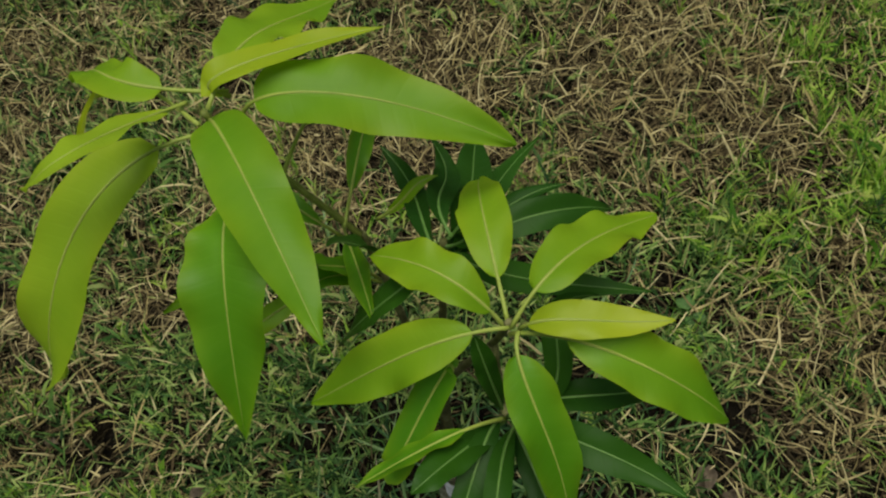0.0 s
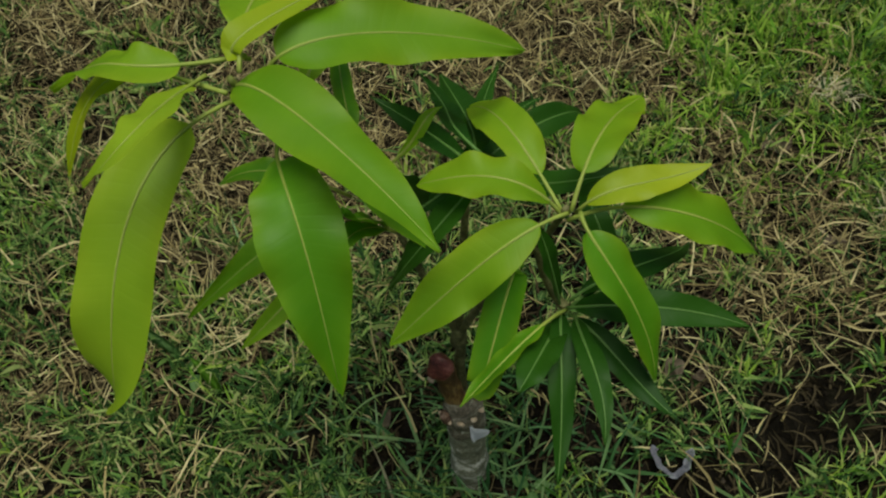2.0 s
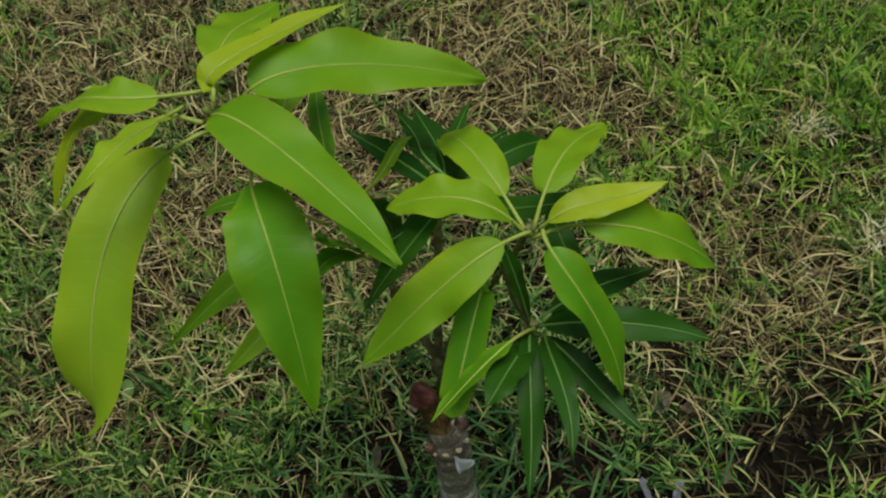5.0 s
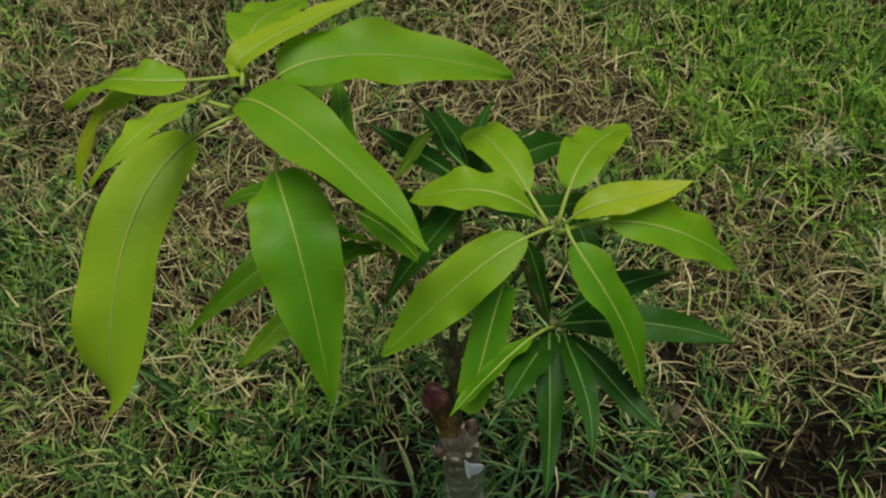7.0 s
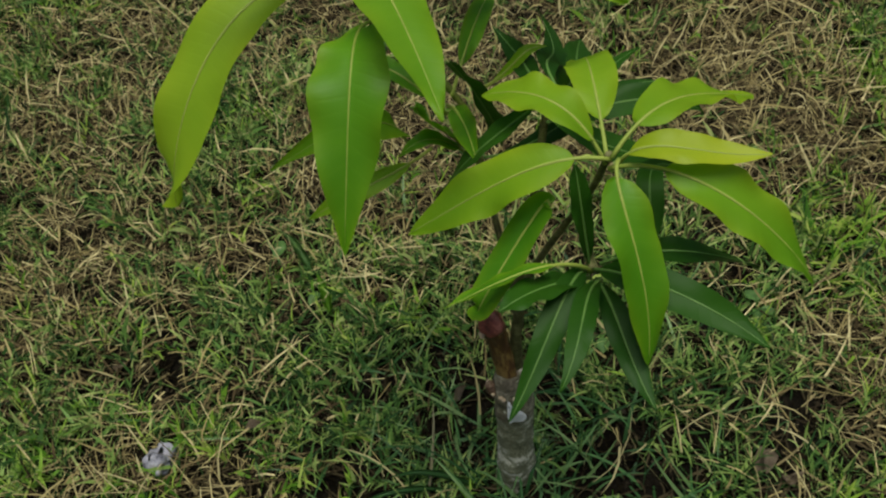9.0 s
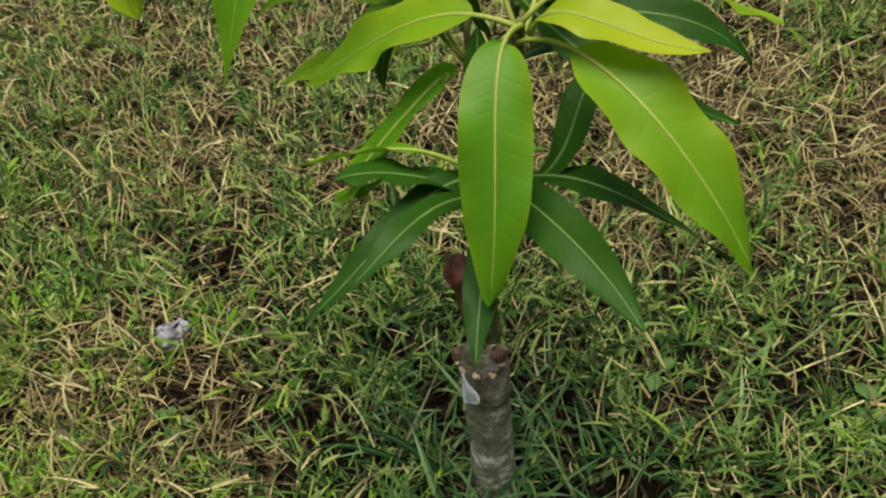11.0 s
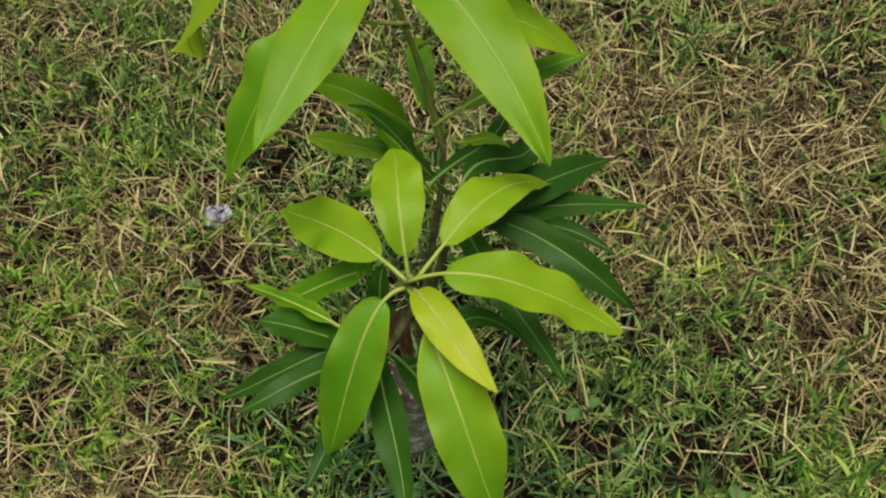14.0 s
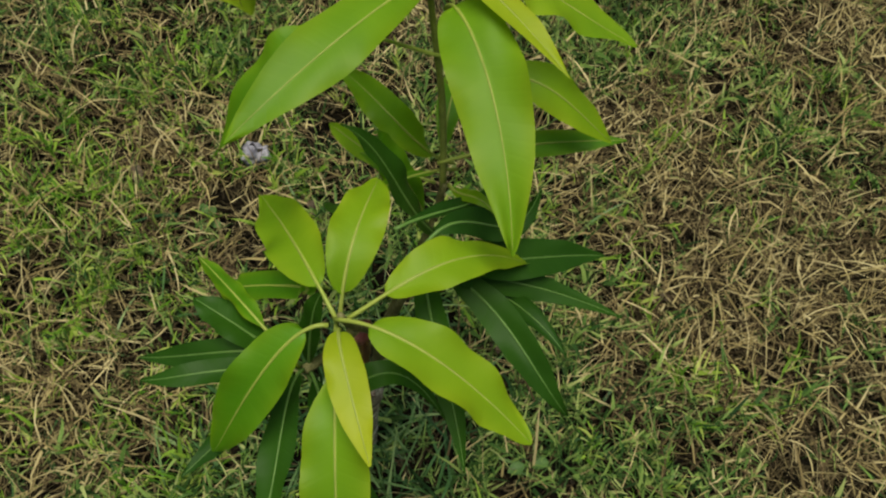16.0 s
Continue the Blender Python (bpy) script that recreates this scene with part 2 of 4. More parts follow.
def tube(bm, points, radii, sides=10, rough=0.0, closed=True):
    """A round limb along points; rough: unevenness as a share of the radius."""
    rings = []
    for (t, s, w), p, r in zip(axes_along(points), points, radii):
        ring = []
        for k in range(sides):
            a = 2 * math.pi * k / sides
            d = s * math.cos(a) + w * math.sin(a)
            bumpy = 1 + rough * noise.noise(p * 45 + d * 1.7)
            ring.append(bm.verts.new(p + d * r * bumpy))
        rings.append(ring)
    for a, b in zip(rings, rings[1:]):
        for k in range(sides):
            bm.faces.new((a[k], a[(k + 1) % sides], b[(k + 1) % sides], b[k]))
    if closed:
        bm.faces.new(rings[0][::-1])
        bm.faces.new(rings[-1])
    return rings


def ground_height(x, y):
    """Gentle unevenness of the lawn."""
    return 0.006 * np.sin(3.1 * x + 1.3) * np.sin(2.7 * y + 0.4) + 0.004 * np.sin(9.0 * x + 2.0 * y) + 0.003 * np.sin(11.0 * y - 5.0 * x + 1.0)


# ---- ground ----
def build_ground():
    k = np.linspace(-1, 1, 181)
    c = np.sinh(k * 6.5) / np.sinh(6.5) * 120
    xs, ys = np.meshgrid(c, c + 0.0)
    zs = ground_height(xs, ys) * np.clip(1.5 - np.hypot(xs, ys) / 20, 0, 1)
    n = len(c)
    i = np.arange(n * n).reshape(n, n)
    faces = np.stack([i[:-1, :-1], i[:-1, 1:], i[1:, 1:], i[1:, :-1]], -1).reshape(-1, 4)
    me = bpy.data.meshes.new("ground")
    me.from_pydata(np.stack([xs, ys, zs], -1).reshape(-1, 3).tolist(), [], faces.tolist())
    me.polygons.foreach_set("use_smooth", [True] * len(me.polygons))
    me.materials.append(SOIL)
    tagged(new("ground", me), "dark brown soil, deepened to near-black for shade in the gaps, under a patchy, half-dry lawn", "ground", kind="structure")


build_ground()
rng = np.random.default_rng(7)


def blades(name, mat, x, y, length, width, rise, bend, label, lift=0.0, segments=3, kink=0.6, head=None, twist=0.5):
    """Many thin blades in one mesh. rise: the angle at which each leaves its foot; bend: how far it droops along its length;
    lift: how high over the soil its foot is."""
    n = len(x)
    head = rng.uniform(0, 2 * np.pi, n) if head is None else head
    turn = rng.normal(0, kink, n)
    pos = np.stack([x, y, ground_height(x, y) + lift], -1)
    step = (length / segments)[:, None]
    verts = np.empty((n, 2 * segments + 1, 3))
    tilt = rng.normal(0, twist, n)
    for s in range(segments + 1):
        u = s / segments
        el = rise - bend * u
        az = head + turn * u
        d = np.stack([np.cos(az) * np.cos(el), np.sin(az) * np.cos(el), np.sin(el)], -1)
        w = np.stack([-np.sin(az), np.cos(az), tilt], -1) * (width * (0.9 + 0.3 * u) * (1 - u ** 1.8) * 0.5)[:, None]
        if s < segments:
            verts[:, 2 * s], verts[:, 2 * s + 1] = pos - w, pos + w
        else:
            verts[:, 2 * s] = pos
        pos = pos + d * step
        pos[:, 2] = np.maximum(pos[:, 2], ground_height(pos[:, 0], pos[:, 1]) + 0.002)
    per = 2 * segments + 1
    base = (np.arange(n) * per)[:, None]
    quads = np.concatenate([base + np.array([2 * s, 2 * s + 1, 2 * s + 3, 2 * s + 2]) for s in range(segments - 1)])
    tris = base + np.array([per - 3, per - 2, per - 1])
    me = bpy.data.meshes.new(name)
    me.from_pydata(verts.reshape(-1, 3).tolist(), [], quads.tolist() + tris.tolist())
    me.polygons.foreach_set("use_smooth", [True] * len(me.polygons))
    me.materials.append(mat)
    return tagged(new(name, me), label, name.replace("_", " "), kind="stuff")


def value_noise(x, y, seed):
    """Smooth random field of unit cells, 0 to 1."""
    table = np.random.default_rng(seed).uniform(0, 1, (64, 64))
    i, j = np.floor(x).astype(int), np.floor(y).astype(int)
    u, v = x - i, y - j
    u, v = u * u * (3 - 2 * u), v * v * (3 - 2 * v)
    a, b = table[i % 64, j % 64], table[(i + 1) % 64, j % 64]
    c, d = table[i % 64, (j + 1) % 64], table[(i + 1) % 64, (j + 1) % 64]
    return (a * (1 - u) + b * u) * (1 - v) + (c * (1 - u) + d * u) * v


def patchy(x, y, size, shift):
    """Soft patches over the lawn, about 0 to 1."""
    seed = int(shift * 100)
    v = 0.55 * value_noise(x / size, y / size, seed) + 0.3 * value_noise(x / size * 2.1 + 0.7 * y / size, y / size * 2.1 - 0.7 * x / size, seed + 1) + 0.15 * value_noise(x / size * 4.7, y / size * 4.7, seed + 2)
    return np.clip(0.5 + (v - 0.5) * 1.6, 0, 1)


def blob(x, y, cx, cy, r):
    return np.exp(-((x - cx) ** 2 + (y - cy) ** 2) / (r * r))


def dry_spots(x, y):
    """Small spots of dead grass in the greener turf, 0 to 1."""
    v = 0.0
    for cx, cy, r in ((0.16, 0.72, 0.09), (0.22, 0.79, 0.05), (0.41, 0.53, 0.05), (0.53, 0.645, 0.045), (0.47, 0.43, 0.06), (0.33, 0.50, 0.05), (0.06, 0.84, 0.10), (0.30, 0.66, 0.045), (0.30, 0.36, 0.07), (0.40, 0.24, 0.05)):
        v = v + blob(x, y, cx, cy, r)
    return np.clip(v * (0.6 + 0.8 * patchy(x, y, 0.04, 7.7)), 0, 1)


def greenness(x, y):
    """How green the lawn is, 0 to 1: fresh patches, dry patches."""
    g = 0.02 + 0.92 * patchy(x, y, 0.10, 0.7)
    for cx, cy, r in ((0.54, 0.80, 0.20), (0.52, 0.57, 0.10), (-0.72, 0.30, 0.18), (-0.24, 0.02, 0.16), (-0.62, -0.25, 0.14), (0.28, 0.46, 0.08), (-0.58, 0.66, 0.10), (0.10, 0.22, 0.16), (0.07, -0.12, 0.22), (-0.13, 0.12, 0.2), (0.02, 0.42, 0.18), (0.34, 0.22, 0.10)):
        g = g + 0.45 * blob(x, y, cx, cy, r)
    for cx, cy, r in ((-0.75, 0.95, 0.35), (-0.44, 0.46, 0.2), (-0.05, 0.92, 0.25), (0.48, 0.40, 0.10), (-0.08, 0.44, 0.14), (0.09, 0.61, 0.14), (-0.18, 0.34, 0.12), (-0.23, 0.60, 0.26), (-0.34, -0.30, 0.12), (-0.9, 0.4, 0.4), (-0.45, 0.75, 0.3), (-0.5, 0.1, 0.16), (-0.2, -0.36, 0.16), (-0.45, -0.35, 0.25), (-0.05, -0.42, 0.16), (0.38, 0.52, 0.08), (0.30, 0.34, 0.10), (0.33, 0.70, 0.09), (0.05, 0.89, 0.15), (-0.05, -0.30, 0.12), (-0.18, 0.52, 0.15)):
        g = g - 0.22 * blob(x, y, cx, cy, r)
    return np.clip(g - 0.75 * dry_spots(x, y), 0.06, 1)


def clump(x, y):
    """Tufts of grass, 0 between them to 1 on them."""
    return patchy(x, y, 0.038, 6.4)


def sparse(x, y):
    """Trodden, thinly grown ground by the trunk, 0 to 1."""
    v = 0.0
    for cx, cy, r, much in ((0.32, 0.03, 0.16, 0.5), (0.48, 0.14, 0.12, 0.5), (0.10, 0.0, 0.10, 0.6), (0.17, 0.04, 0.10, 0.4), (-0.02, -0.12, 0.13, 0.55), (-0.46, -0.04, 0.15, 0.4), (0.55, -0.05, 0.15, 0.6), (-0.05, 0.08, 0.10, 0.2), (-0.10, -0.06, 0.10, 0.4)):
        v = v + much * blob(x, y, cx, cy, r)
    return np.clip(v, 0, 0.85)


def freshness(x, y):
    """Where young yellow-green grass grows, 0 to 1."""
    v = 0.10 * patchy(x, y, 0.12, 4.1)
    for cx, cy, r, much in ((0.58, 0.84, 0.22, 1.1), (0.52, 0.54, 0.07, 1.0), (0.38, 0.75, 0.09, 0.85), (0.41, 0.64, 0.07, 0.95), (0.47, 0.79, 0.10, 0.6), (0.31, 0.83, 0.06, 0.7), (0.19, 0.86, 0.08, 0.6), (0.38, 0.90, 0.10, 0.5), (-0.30, -0.47, 0.14, 0.5), (-0.14, -0.43, 0.12, 0.45), (0.31, 0.45, 0.10, 0.6), (-0.55, -0.40, 0.16, 0.3), (0.30, 0.52, 0.08, 0.2), (0.36, 0.42, 0.08, 0.2), (-0.35, -0.2, 0.08, 0.3), (0.02, -0.22, 0.10, 0.3)):
        v = v + much * blob(x, y, cx, cy, r)
    return np.clip(v * (0.55 + 0.95 * patchy(x, y, 0.05, 5.2)) * (1 - 0.85 * dry_spots(x, y)), 0, 1)


def bare(x, y):
    """Holes in the turf where the shade-darkened soil shows, 0 to 1."""
    b = np.clip((patchy(x, y, 0.05, 1.9) - 0.68) * 5, 0, 0.9) + np.clip((patchy(x, y, 0.022, 3.3) - 0.54) * 4, 0, 0.8)
    for cx, cy, r in ((0.48, 0.485, 0.04), (0.46, 0.56, 0.03), (0.30, 0.655, 0.035), (0.11, 0.81, 0.04), (0.35, 0.465, 0.035), (0.58, 0.61, 0.04), (0.32, 0.58, 0.03), (0.32, 0.23, 0.05), (-0.83, 0.64, 0.06), (-0.23, 0.07, 0.05), (-0.2, -0.13, 0.06), (0.06, 0.21, 0.03), (0.08, 0.09, 0.06), (0.12, 0.58, 0.04), (-0.09, -0.23, 0.05), (-0.16, 0.64, 0.04), (-0.67, 0.55, 0.05), (0.49, 0.18, 0.05), (0.40, 0.05, 0.04), (0.53, 0.10, 0.05), (0.30, -0.03, 0.05), (0.12, 0.33, 0.05), (-0.18, -0.47, 0.04), (-0.05, 0.13, 0.06), (-0.5, -0.11, 0.05), (-0.3, -0.2, 0.05), (0.26, 0.03, 0.04), (0.36, 0.09, 0.04), (0.45, 0.13, 0.05), (0.18, 0.10, 0.05), (0.10, 0.06, 0.05), (0.0, 0.0, 0.09), (0.12, 0.0, 0.07), (-0.12, 0.03, 0.05)):
        b = b + 0.8 * blob(x, y, cx, cy, r)
    return np.clip(b, 0, 0.96)


def scatter(n, far=0):
    """Places on the lawn round the plant, and some far out."""
    a, r = rng.uniform(0, 2 * np.pi, far), 1.0 + 2.0 * rng.uniform(0, 1, far) ** 1.6
    x = np.concatenate([rng.uniform(-1.8, 0.95, n) + rng.normal(0, 0.07, n), -0.42 + r * np.cos(a)])
    y = np.concatenate([rng.uniform(-0.85, 1.3, n) + rng.normal(0, 0.07, n), 0.22 + r * np.sin(a)])
    return x, y


def sprigs(name, mat, x, y, label):
    """Green sprigs: a creeping stem with short blades to both sides."""
    n = len(x)
    az, el, size = rng.uniform(0, 2 * np.pi, n), rng.uniform(0.15, 1.3, n), rng.uniform(0.03, 0.085, n)
    blades("grass_stem", mat, x, y, size, np.full(n, 0.0018), el, np.full(n, 0.3), "thin green creeping grass stems", lift=0.004, kink=0.1, head=az)
    per = 7
    u = np.tile(np.linspace(0.25, 1.0, per), n)
    x, y, az, el, size = (np.repeat(v, per) for v in (x, y, az, el, size))
    m = n * per
    grown = 0.62 + 0.55 * patchy(x, y, 0.08, 2.6) + 0.3 * clump(x, y)
    sidewards = np.tile([1.0, -1.0], m // 2 + 1)[:m] * rng.uniform(0.35, 1.25, m)
    blades(name, mat, x + np.cos(az) * np.cos(el) * size * u, y + np.sin(az) * np.cos(el) * size * u, grown * (0.009 + 0.030 * rng.uniform(0, 1, m) ** 1.4), grown * (0.0016 + 0.0031 * rng.uniform(0, 1, m) ** 1.6),
           el * 0.6 + rng.normal(0.35, 0.4, m), rng.uniform(-0.1, 1.4, m), label, lift=0.004 + np.sin(el) * size * u * 0.9, kink=0.35, twist=0.9, head=az + sidewards)


def crumbs(x, y):
    """Small lumps of earth, eight-sided and uneven, joined in one mesh."""
    n = len(x)
    size = 0.0012 + 0.0050 * rng.uniform(0, 1, n) ** 3
    shape = np.array([(1, 0, 0), (0, 1, 0), (-1, 0, 0), (0, -1, 0), (0, 0, 0.8), (0, 0, -0.8)], float)
    verts = shape[None] * size[:, None, None] * rng.uniform(0.6, 1.3, (n, 6, 1)) + rng.normal(0, 0.15, (n, 6, 3)) * size[:, None, None]
    verts += np.stack([x, y, ground_height(x, y) + size * 0.4], -1)[:, None]
    faces = np.array([(0, 1, 4), (1, 2, 4), (2, 3, 4), (3, 0, 4), (1, 0, 5), (2, 1, 5), (3, 2, 5), (0, 3, 5)])
    me = bpy.data.meshes.new("soil_crumbs")
    me.from_pydata(verts.reshape(-1, 3).tolist(), [], (np.arange(n)[:, None, None] * 6 + faces[None]).reshape(-1, 3).tolist())
    me.materials.append(CRUMB)
    tagged(new("soil_crumbs", me), "small brown crumbs of earth on bare soil", "soil", kind="stuff")


def build_lawn():
    # matted dead grass close to the soil, its colour darkened to stand in for shade
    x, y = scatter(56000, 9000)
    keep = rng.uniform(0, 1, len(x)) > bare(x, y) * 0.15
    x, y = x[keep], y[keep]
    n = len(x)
    blades("grass_thatch", THATCH, x, y, rng.uniform(0.015, 0.06, n), rng.uniform(0.0014, 0.0036, n), rng.uniform(-0.1, 0.5, n), rng.uniform(0, 0.5, n), "matted dead grass lying on the soil, coloured near-black for the shade under the blades", lift=rng.uniform(0.001, 0.010, n), kink=0.7)
    # a felt of fallen straw on the dry patches
    x, y = scatter(105000, 11000)
    keep = (rng.uniform(0, 1, len(x)) < 1.15 * np.clip(0.85 - greenness(x, y), 0, 1) * (1 - np.minimum(1.0, 1.3 * sparse(x, y)))) & (rng.uniform(0, 1, len(x)) > bare(x, y) * 0.7)
    x, y = x[keep], y[keep]
    n = len(x)
    blades("matted_straw", MATTED, x, y, rng.uniform(0.015, 0.06, n), rng.uniform(0.0012, 0.0034, n), rng.uniform(-0.1, 0.5, n), rng.uniform(0, 0.6, n), "brown fallen straw matted on the dry patches of the lawn", lift=rng.uniform(0.002, 0.014, n), kink=0.7)
    # straw stems and dry blades
    x, y = scatter(112000, 14000)
    keep = (rng.uniform(0, 1, len(x)) < (1.1 - 0.68 * greenness(x, y) - 0.3 * freshness(x, y)) * np.clip((0.85 - clump(x, y)) * 2.6, 0.3, 1.1) * (1 - np.minimum(1.0, 1.2 * sparse(x, y)))) & (rng.uniform(0, 1, len(x)) > bare(x, y) * 0.85)
    x, y = x[keep], y[keep]
    n = len(x)
    blades("dry_grass", STRAW, x, y, 0.014 + 0.085 * rng.uniform(0, 1, n) ** 1.8, 0.0010 + 0.0026 * rng.uniform(0, 1, n) ** 2.0, rng.uniform(0.0, 1.2, n), rng.uniform(-0.1, 1.3, n), "dry straw-coloured grass blades and stems", lift=rng.uniform(0.004, 0.032, n), kink=0.55)
    x, y = scatter(36000, 9000)
    keep = (rng.uniform(0, 1, len(x)) < greenness(x, y) * np.clip((clump(x, y) - 0.25) * 2.8, 0.18, 1.4) * (1 - 0.6 * freshness(x, y)) * (1 - 0.3 * sparse(x, y))) & (rng.uniform(0, 1, len(x)) > bare(x, y))
    sprigs("green_grass", GRASS, x[keep], y[keep], "creeping green lawn grass with short broad blades")
    x, y = scatter(42000)
    keep = (rng.uniform(0, 1, len(x)) < freshness(x, y) * np.clip((clump(x, y) - 0.2) * 2.5, 0.3, 1.2)) & (rng.uniform(0, 1, len(x)) > bare(x, y))
    sprigs("fresh_grass", FRESH, x[keep], y[keep], "patches of fresh yellow-green lawn grass")
    # tufts: blades spreading from one root
    x, y = scatter(15000)
    keep = (rng.uniform(0, 1, len(x)) < (0.12 + 0.75 * greenness(x, y)) * np.clip((clump(x, y) - 0.2) * 2.4, 0.12, 1.2) * (1 - 0.2 * sparse(x, y))) & (rng.uniform(0, 1, len(x)) > bare(x, y) * 0.75)
    for name, mat, share, label in (("grass_tuft", GRASS, 1 - freshness(x, y), "low tufts of green lawn grass"), ("fresh_grass_tuft", FRESH, freshness(x, y), "tufts of fresh yellow-green lawn grass")):
        own = keep & (rng.uniform(0, 1, len(x)) < share)
        rx, ry = np.repeat(x[own], 9), np.repeat(y[own], 9)
        n = len(rx)
        big = np.repeat(rng.uniform(0.6, 1.25, n // 9), 9)
        blades(name, mat, rx + rng.normal(0, 0.004, n), ry + rng.normal(0, 0.004, n), big * rng.uniform(0.018, 0.055, n), big * rng.uniform(0.0018, 0.0038, n), rng.uniform(0.25, 1.25, n), rng.uniform(0.3, 1.5, n), label, lift=0.006, segments=4, kink=0.35)
    # longer, darker blades round the trunk
    r, a = np.abs(rng.normal(0.05, 0.15, 400)) + 0.03, rng.uniform(0, 2 * np.pi, 400)
    x, y = r * np.cos(a), r * np.sin(a)
    n = len(x)
    blades("long_grass", GRASS_LONG, x, y, rng.uniform(0.04, 0.13, n), rng.uniform(0.0025, 0.0055, n), rng.uniform(0.3, 1.2, n), rng.uniform(0.5, 1.9, n), "longer bluish-green grass blades round the foot of the trunk", segments=5, kink=0.3)
    # crumbs of earth on the thinly grown ground
    x, y = scatter(9000)
    keep = rng.uniform(0, 1, len(x)) < np.maximum(sparse(x, y), bare(x, y) * 0.6)
    crumbs(x[keep], y[keep])
    # pale stalks lying loose on top
    x, y = scatter(750)
    n = len(x)
    blades("straw_stalk", PALE_STRAW, x, y, rng.uniform(0.05, 0.14, n), rng.uniform(0.0010, 0.0023, n), rng.uniform(-0.05, 0.5, n), rng.uniform(-0.1, 0.9, n), "long pale dry stalks lying loose on the lawn", lift=rng.uniform(0.010, 0.026, n), segments=5, kink=0.9)


build_lawn()


# ---- the mango sapling ----
plant = tagged(new("mango_sapling"), "young mango tree with yellow-green leaf flushes on a pruned, painted trunk", "tree")
LEAF_COUNT = [0]


def leaf(base, near, far, tip, width, roll, tone="young", stalk=0.16, full=0.66, peak=0.88, fold=0.14, wave=0.075, twist=0.0):
    """One lance-shaped leaf along the curve base, near, far, tip: a blade that is folded along its rib and waves at its edges,
    with its midrib and stalk. roll: degrees about the rib at its middle; twist: how far it turns on from base to tip."""
    LEAF_COUNT[0] += 1
    seed = LEAF_COUNT[0] * 3.7
    rows, cols = 44, 12
    curve = [bezier((base, near, far, tip), i / 60) for i in range(61)]
    total = sum((b - a).length for a, b in zip(curve, curve[1:]))
    bm = bmesh.new()
    uv = bm.loops.layers.uv.new("leaf")
    grid, place = [], {}
    for i in range(rows + 1):
        s = i / rows
        u = stalk + (1 - stalk) * s
        p = bezier((base, near, far, tip), u)
        t = (bezier((base, near, far, tip), min(u + 0.02, 1)) - bezier((base, near, far, tip), max(u - 0.02, 0))).normalized()
        flat = Vector((t.y, -t.x, 0))
        flat = flat.normalized() if flat.length > 0.05 else Vector((1, 0, 0))
        up = flat.cross(t)
        a = radians(roll + twist * (s - 0.5))
        side = flat * math.cos(a) + up * math.sin(a)
        up = side.cross(t)
        half = 0.5 * width * 1.04 * min(1.0, math.sin(math.pi * min(1, s ** peak)) ** full) * (1 - 0.25 * max(0, s - 0.75) / 0.25)
        half = max(half, 0.0007)
        row = []
        for j in range(cols + 1):
            k = 2 * j / cols - 1
            edge = abs(k)
            swing = math.sin(s * (15 + 5 * math.sin(seed)) + seed + (1.9 if k > 0 else 0)) + 0.25 * math.sin(s * 27 + seed * 2.1 + (0.8 if k > 0 else 0))
            lift = fold * edge * half + wave * width * edge ** 2.2 * swing * math.sin(math.pi * s) + 0.12 * width * edge * noise.noise(Vector((s * 4.5, k * 0.8, seed)))
            ragged = 1 + 0.035 * noise.noise(Vector((s * 5, seed, k))) + 0.012 * noise.noise(Vector((s * 23, seed, k)))
            v = bm.verts.new(p + side * k * half * ragged + up * lift)
            place[v] = (k, u * total)
            row.append(v)
        grid.append(row)
    for r0, r1 in zip(grid, grid[1:]):
        for j in range(cols):
            f = bm.faces.new((r0[j], r0[j + 1], r1[j + 1], r1[j]))
            for loop in f.loops:
                loop[uv].uv = place[loop.vert]
    words = {"young": "soft yellow-green young leaf", "yellow": "pale lime-yellow young leaf", "golden": "drooping golden-yellow leaf", "light": "pale yellow-green young leaf", "clear": "clear green half-grown leaf", "mid": "fresh green leaf", "dark": "dark green older leaf"}[tone]
    blade = part("leaf", bm, LEAF[tone], plant, words)
    rib = bmesh.new()
    pts = [bezier((base, near, far, tip), i / 22 * 0.985) for i in range(23)]
    radii = []
    for i in range(23):
        u = i / 22 * 0.985
        radii.append(0.0013 + 0.0004 * max(0, 1 - u / stalk) if u < stalk else 0.0013 * (1 - 0.85 * (u - stalk) / (1 - stalk)))
    tube(rib, pts, radii, 6)
    part("midrib", rib, RIB_DARK if tone == "dark" else RIB, blade, "pale midrib and leaf stalk")


def limb(name, points, radii, mat, label, sides=12, rough=0.12, steps=6):
    """A stem through points, smoothed."""
    pts, rad = [], []
    ring = [Vector(p) for p in points]
    for i in range(len(ring) - 1):
        p0, p1, p2, p3 = ring[max(i - 1, 0)], ring[i], ring[i + 1], ring[min(i + 2, len(ring) - 1)]
        for k in range(steps):
            u = k / steps
            pts.append(0.5 * (2 * p1 + (p2 - p0) * u + (2 * p0 - 5 * p1 + 4 * p2 - p3) * u * u + (3 * p1 - p0 - 3 * p2 + p3) * u ** 3))
            rad.append(radii[i] + (radii[i + 1] - radii[i]) * u)
    pts.append(ring[-1])
    rad.append(radii[-1])
    bm = bmesh.new()
    tube(bm, pts, rad, sides, rough)
    return part(name, bm, mat, plant, label)


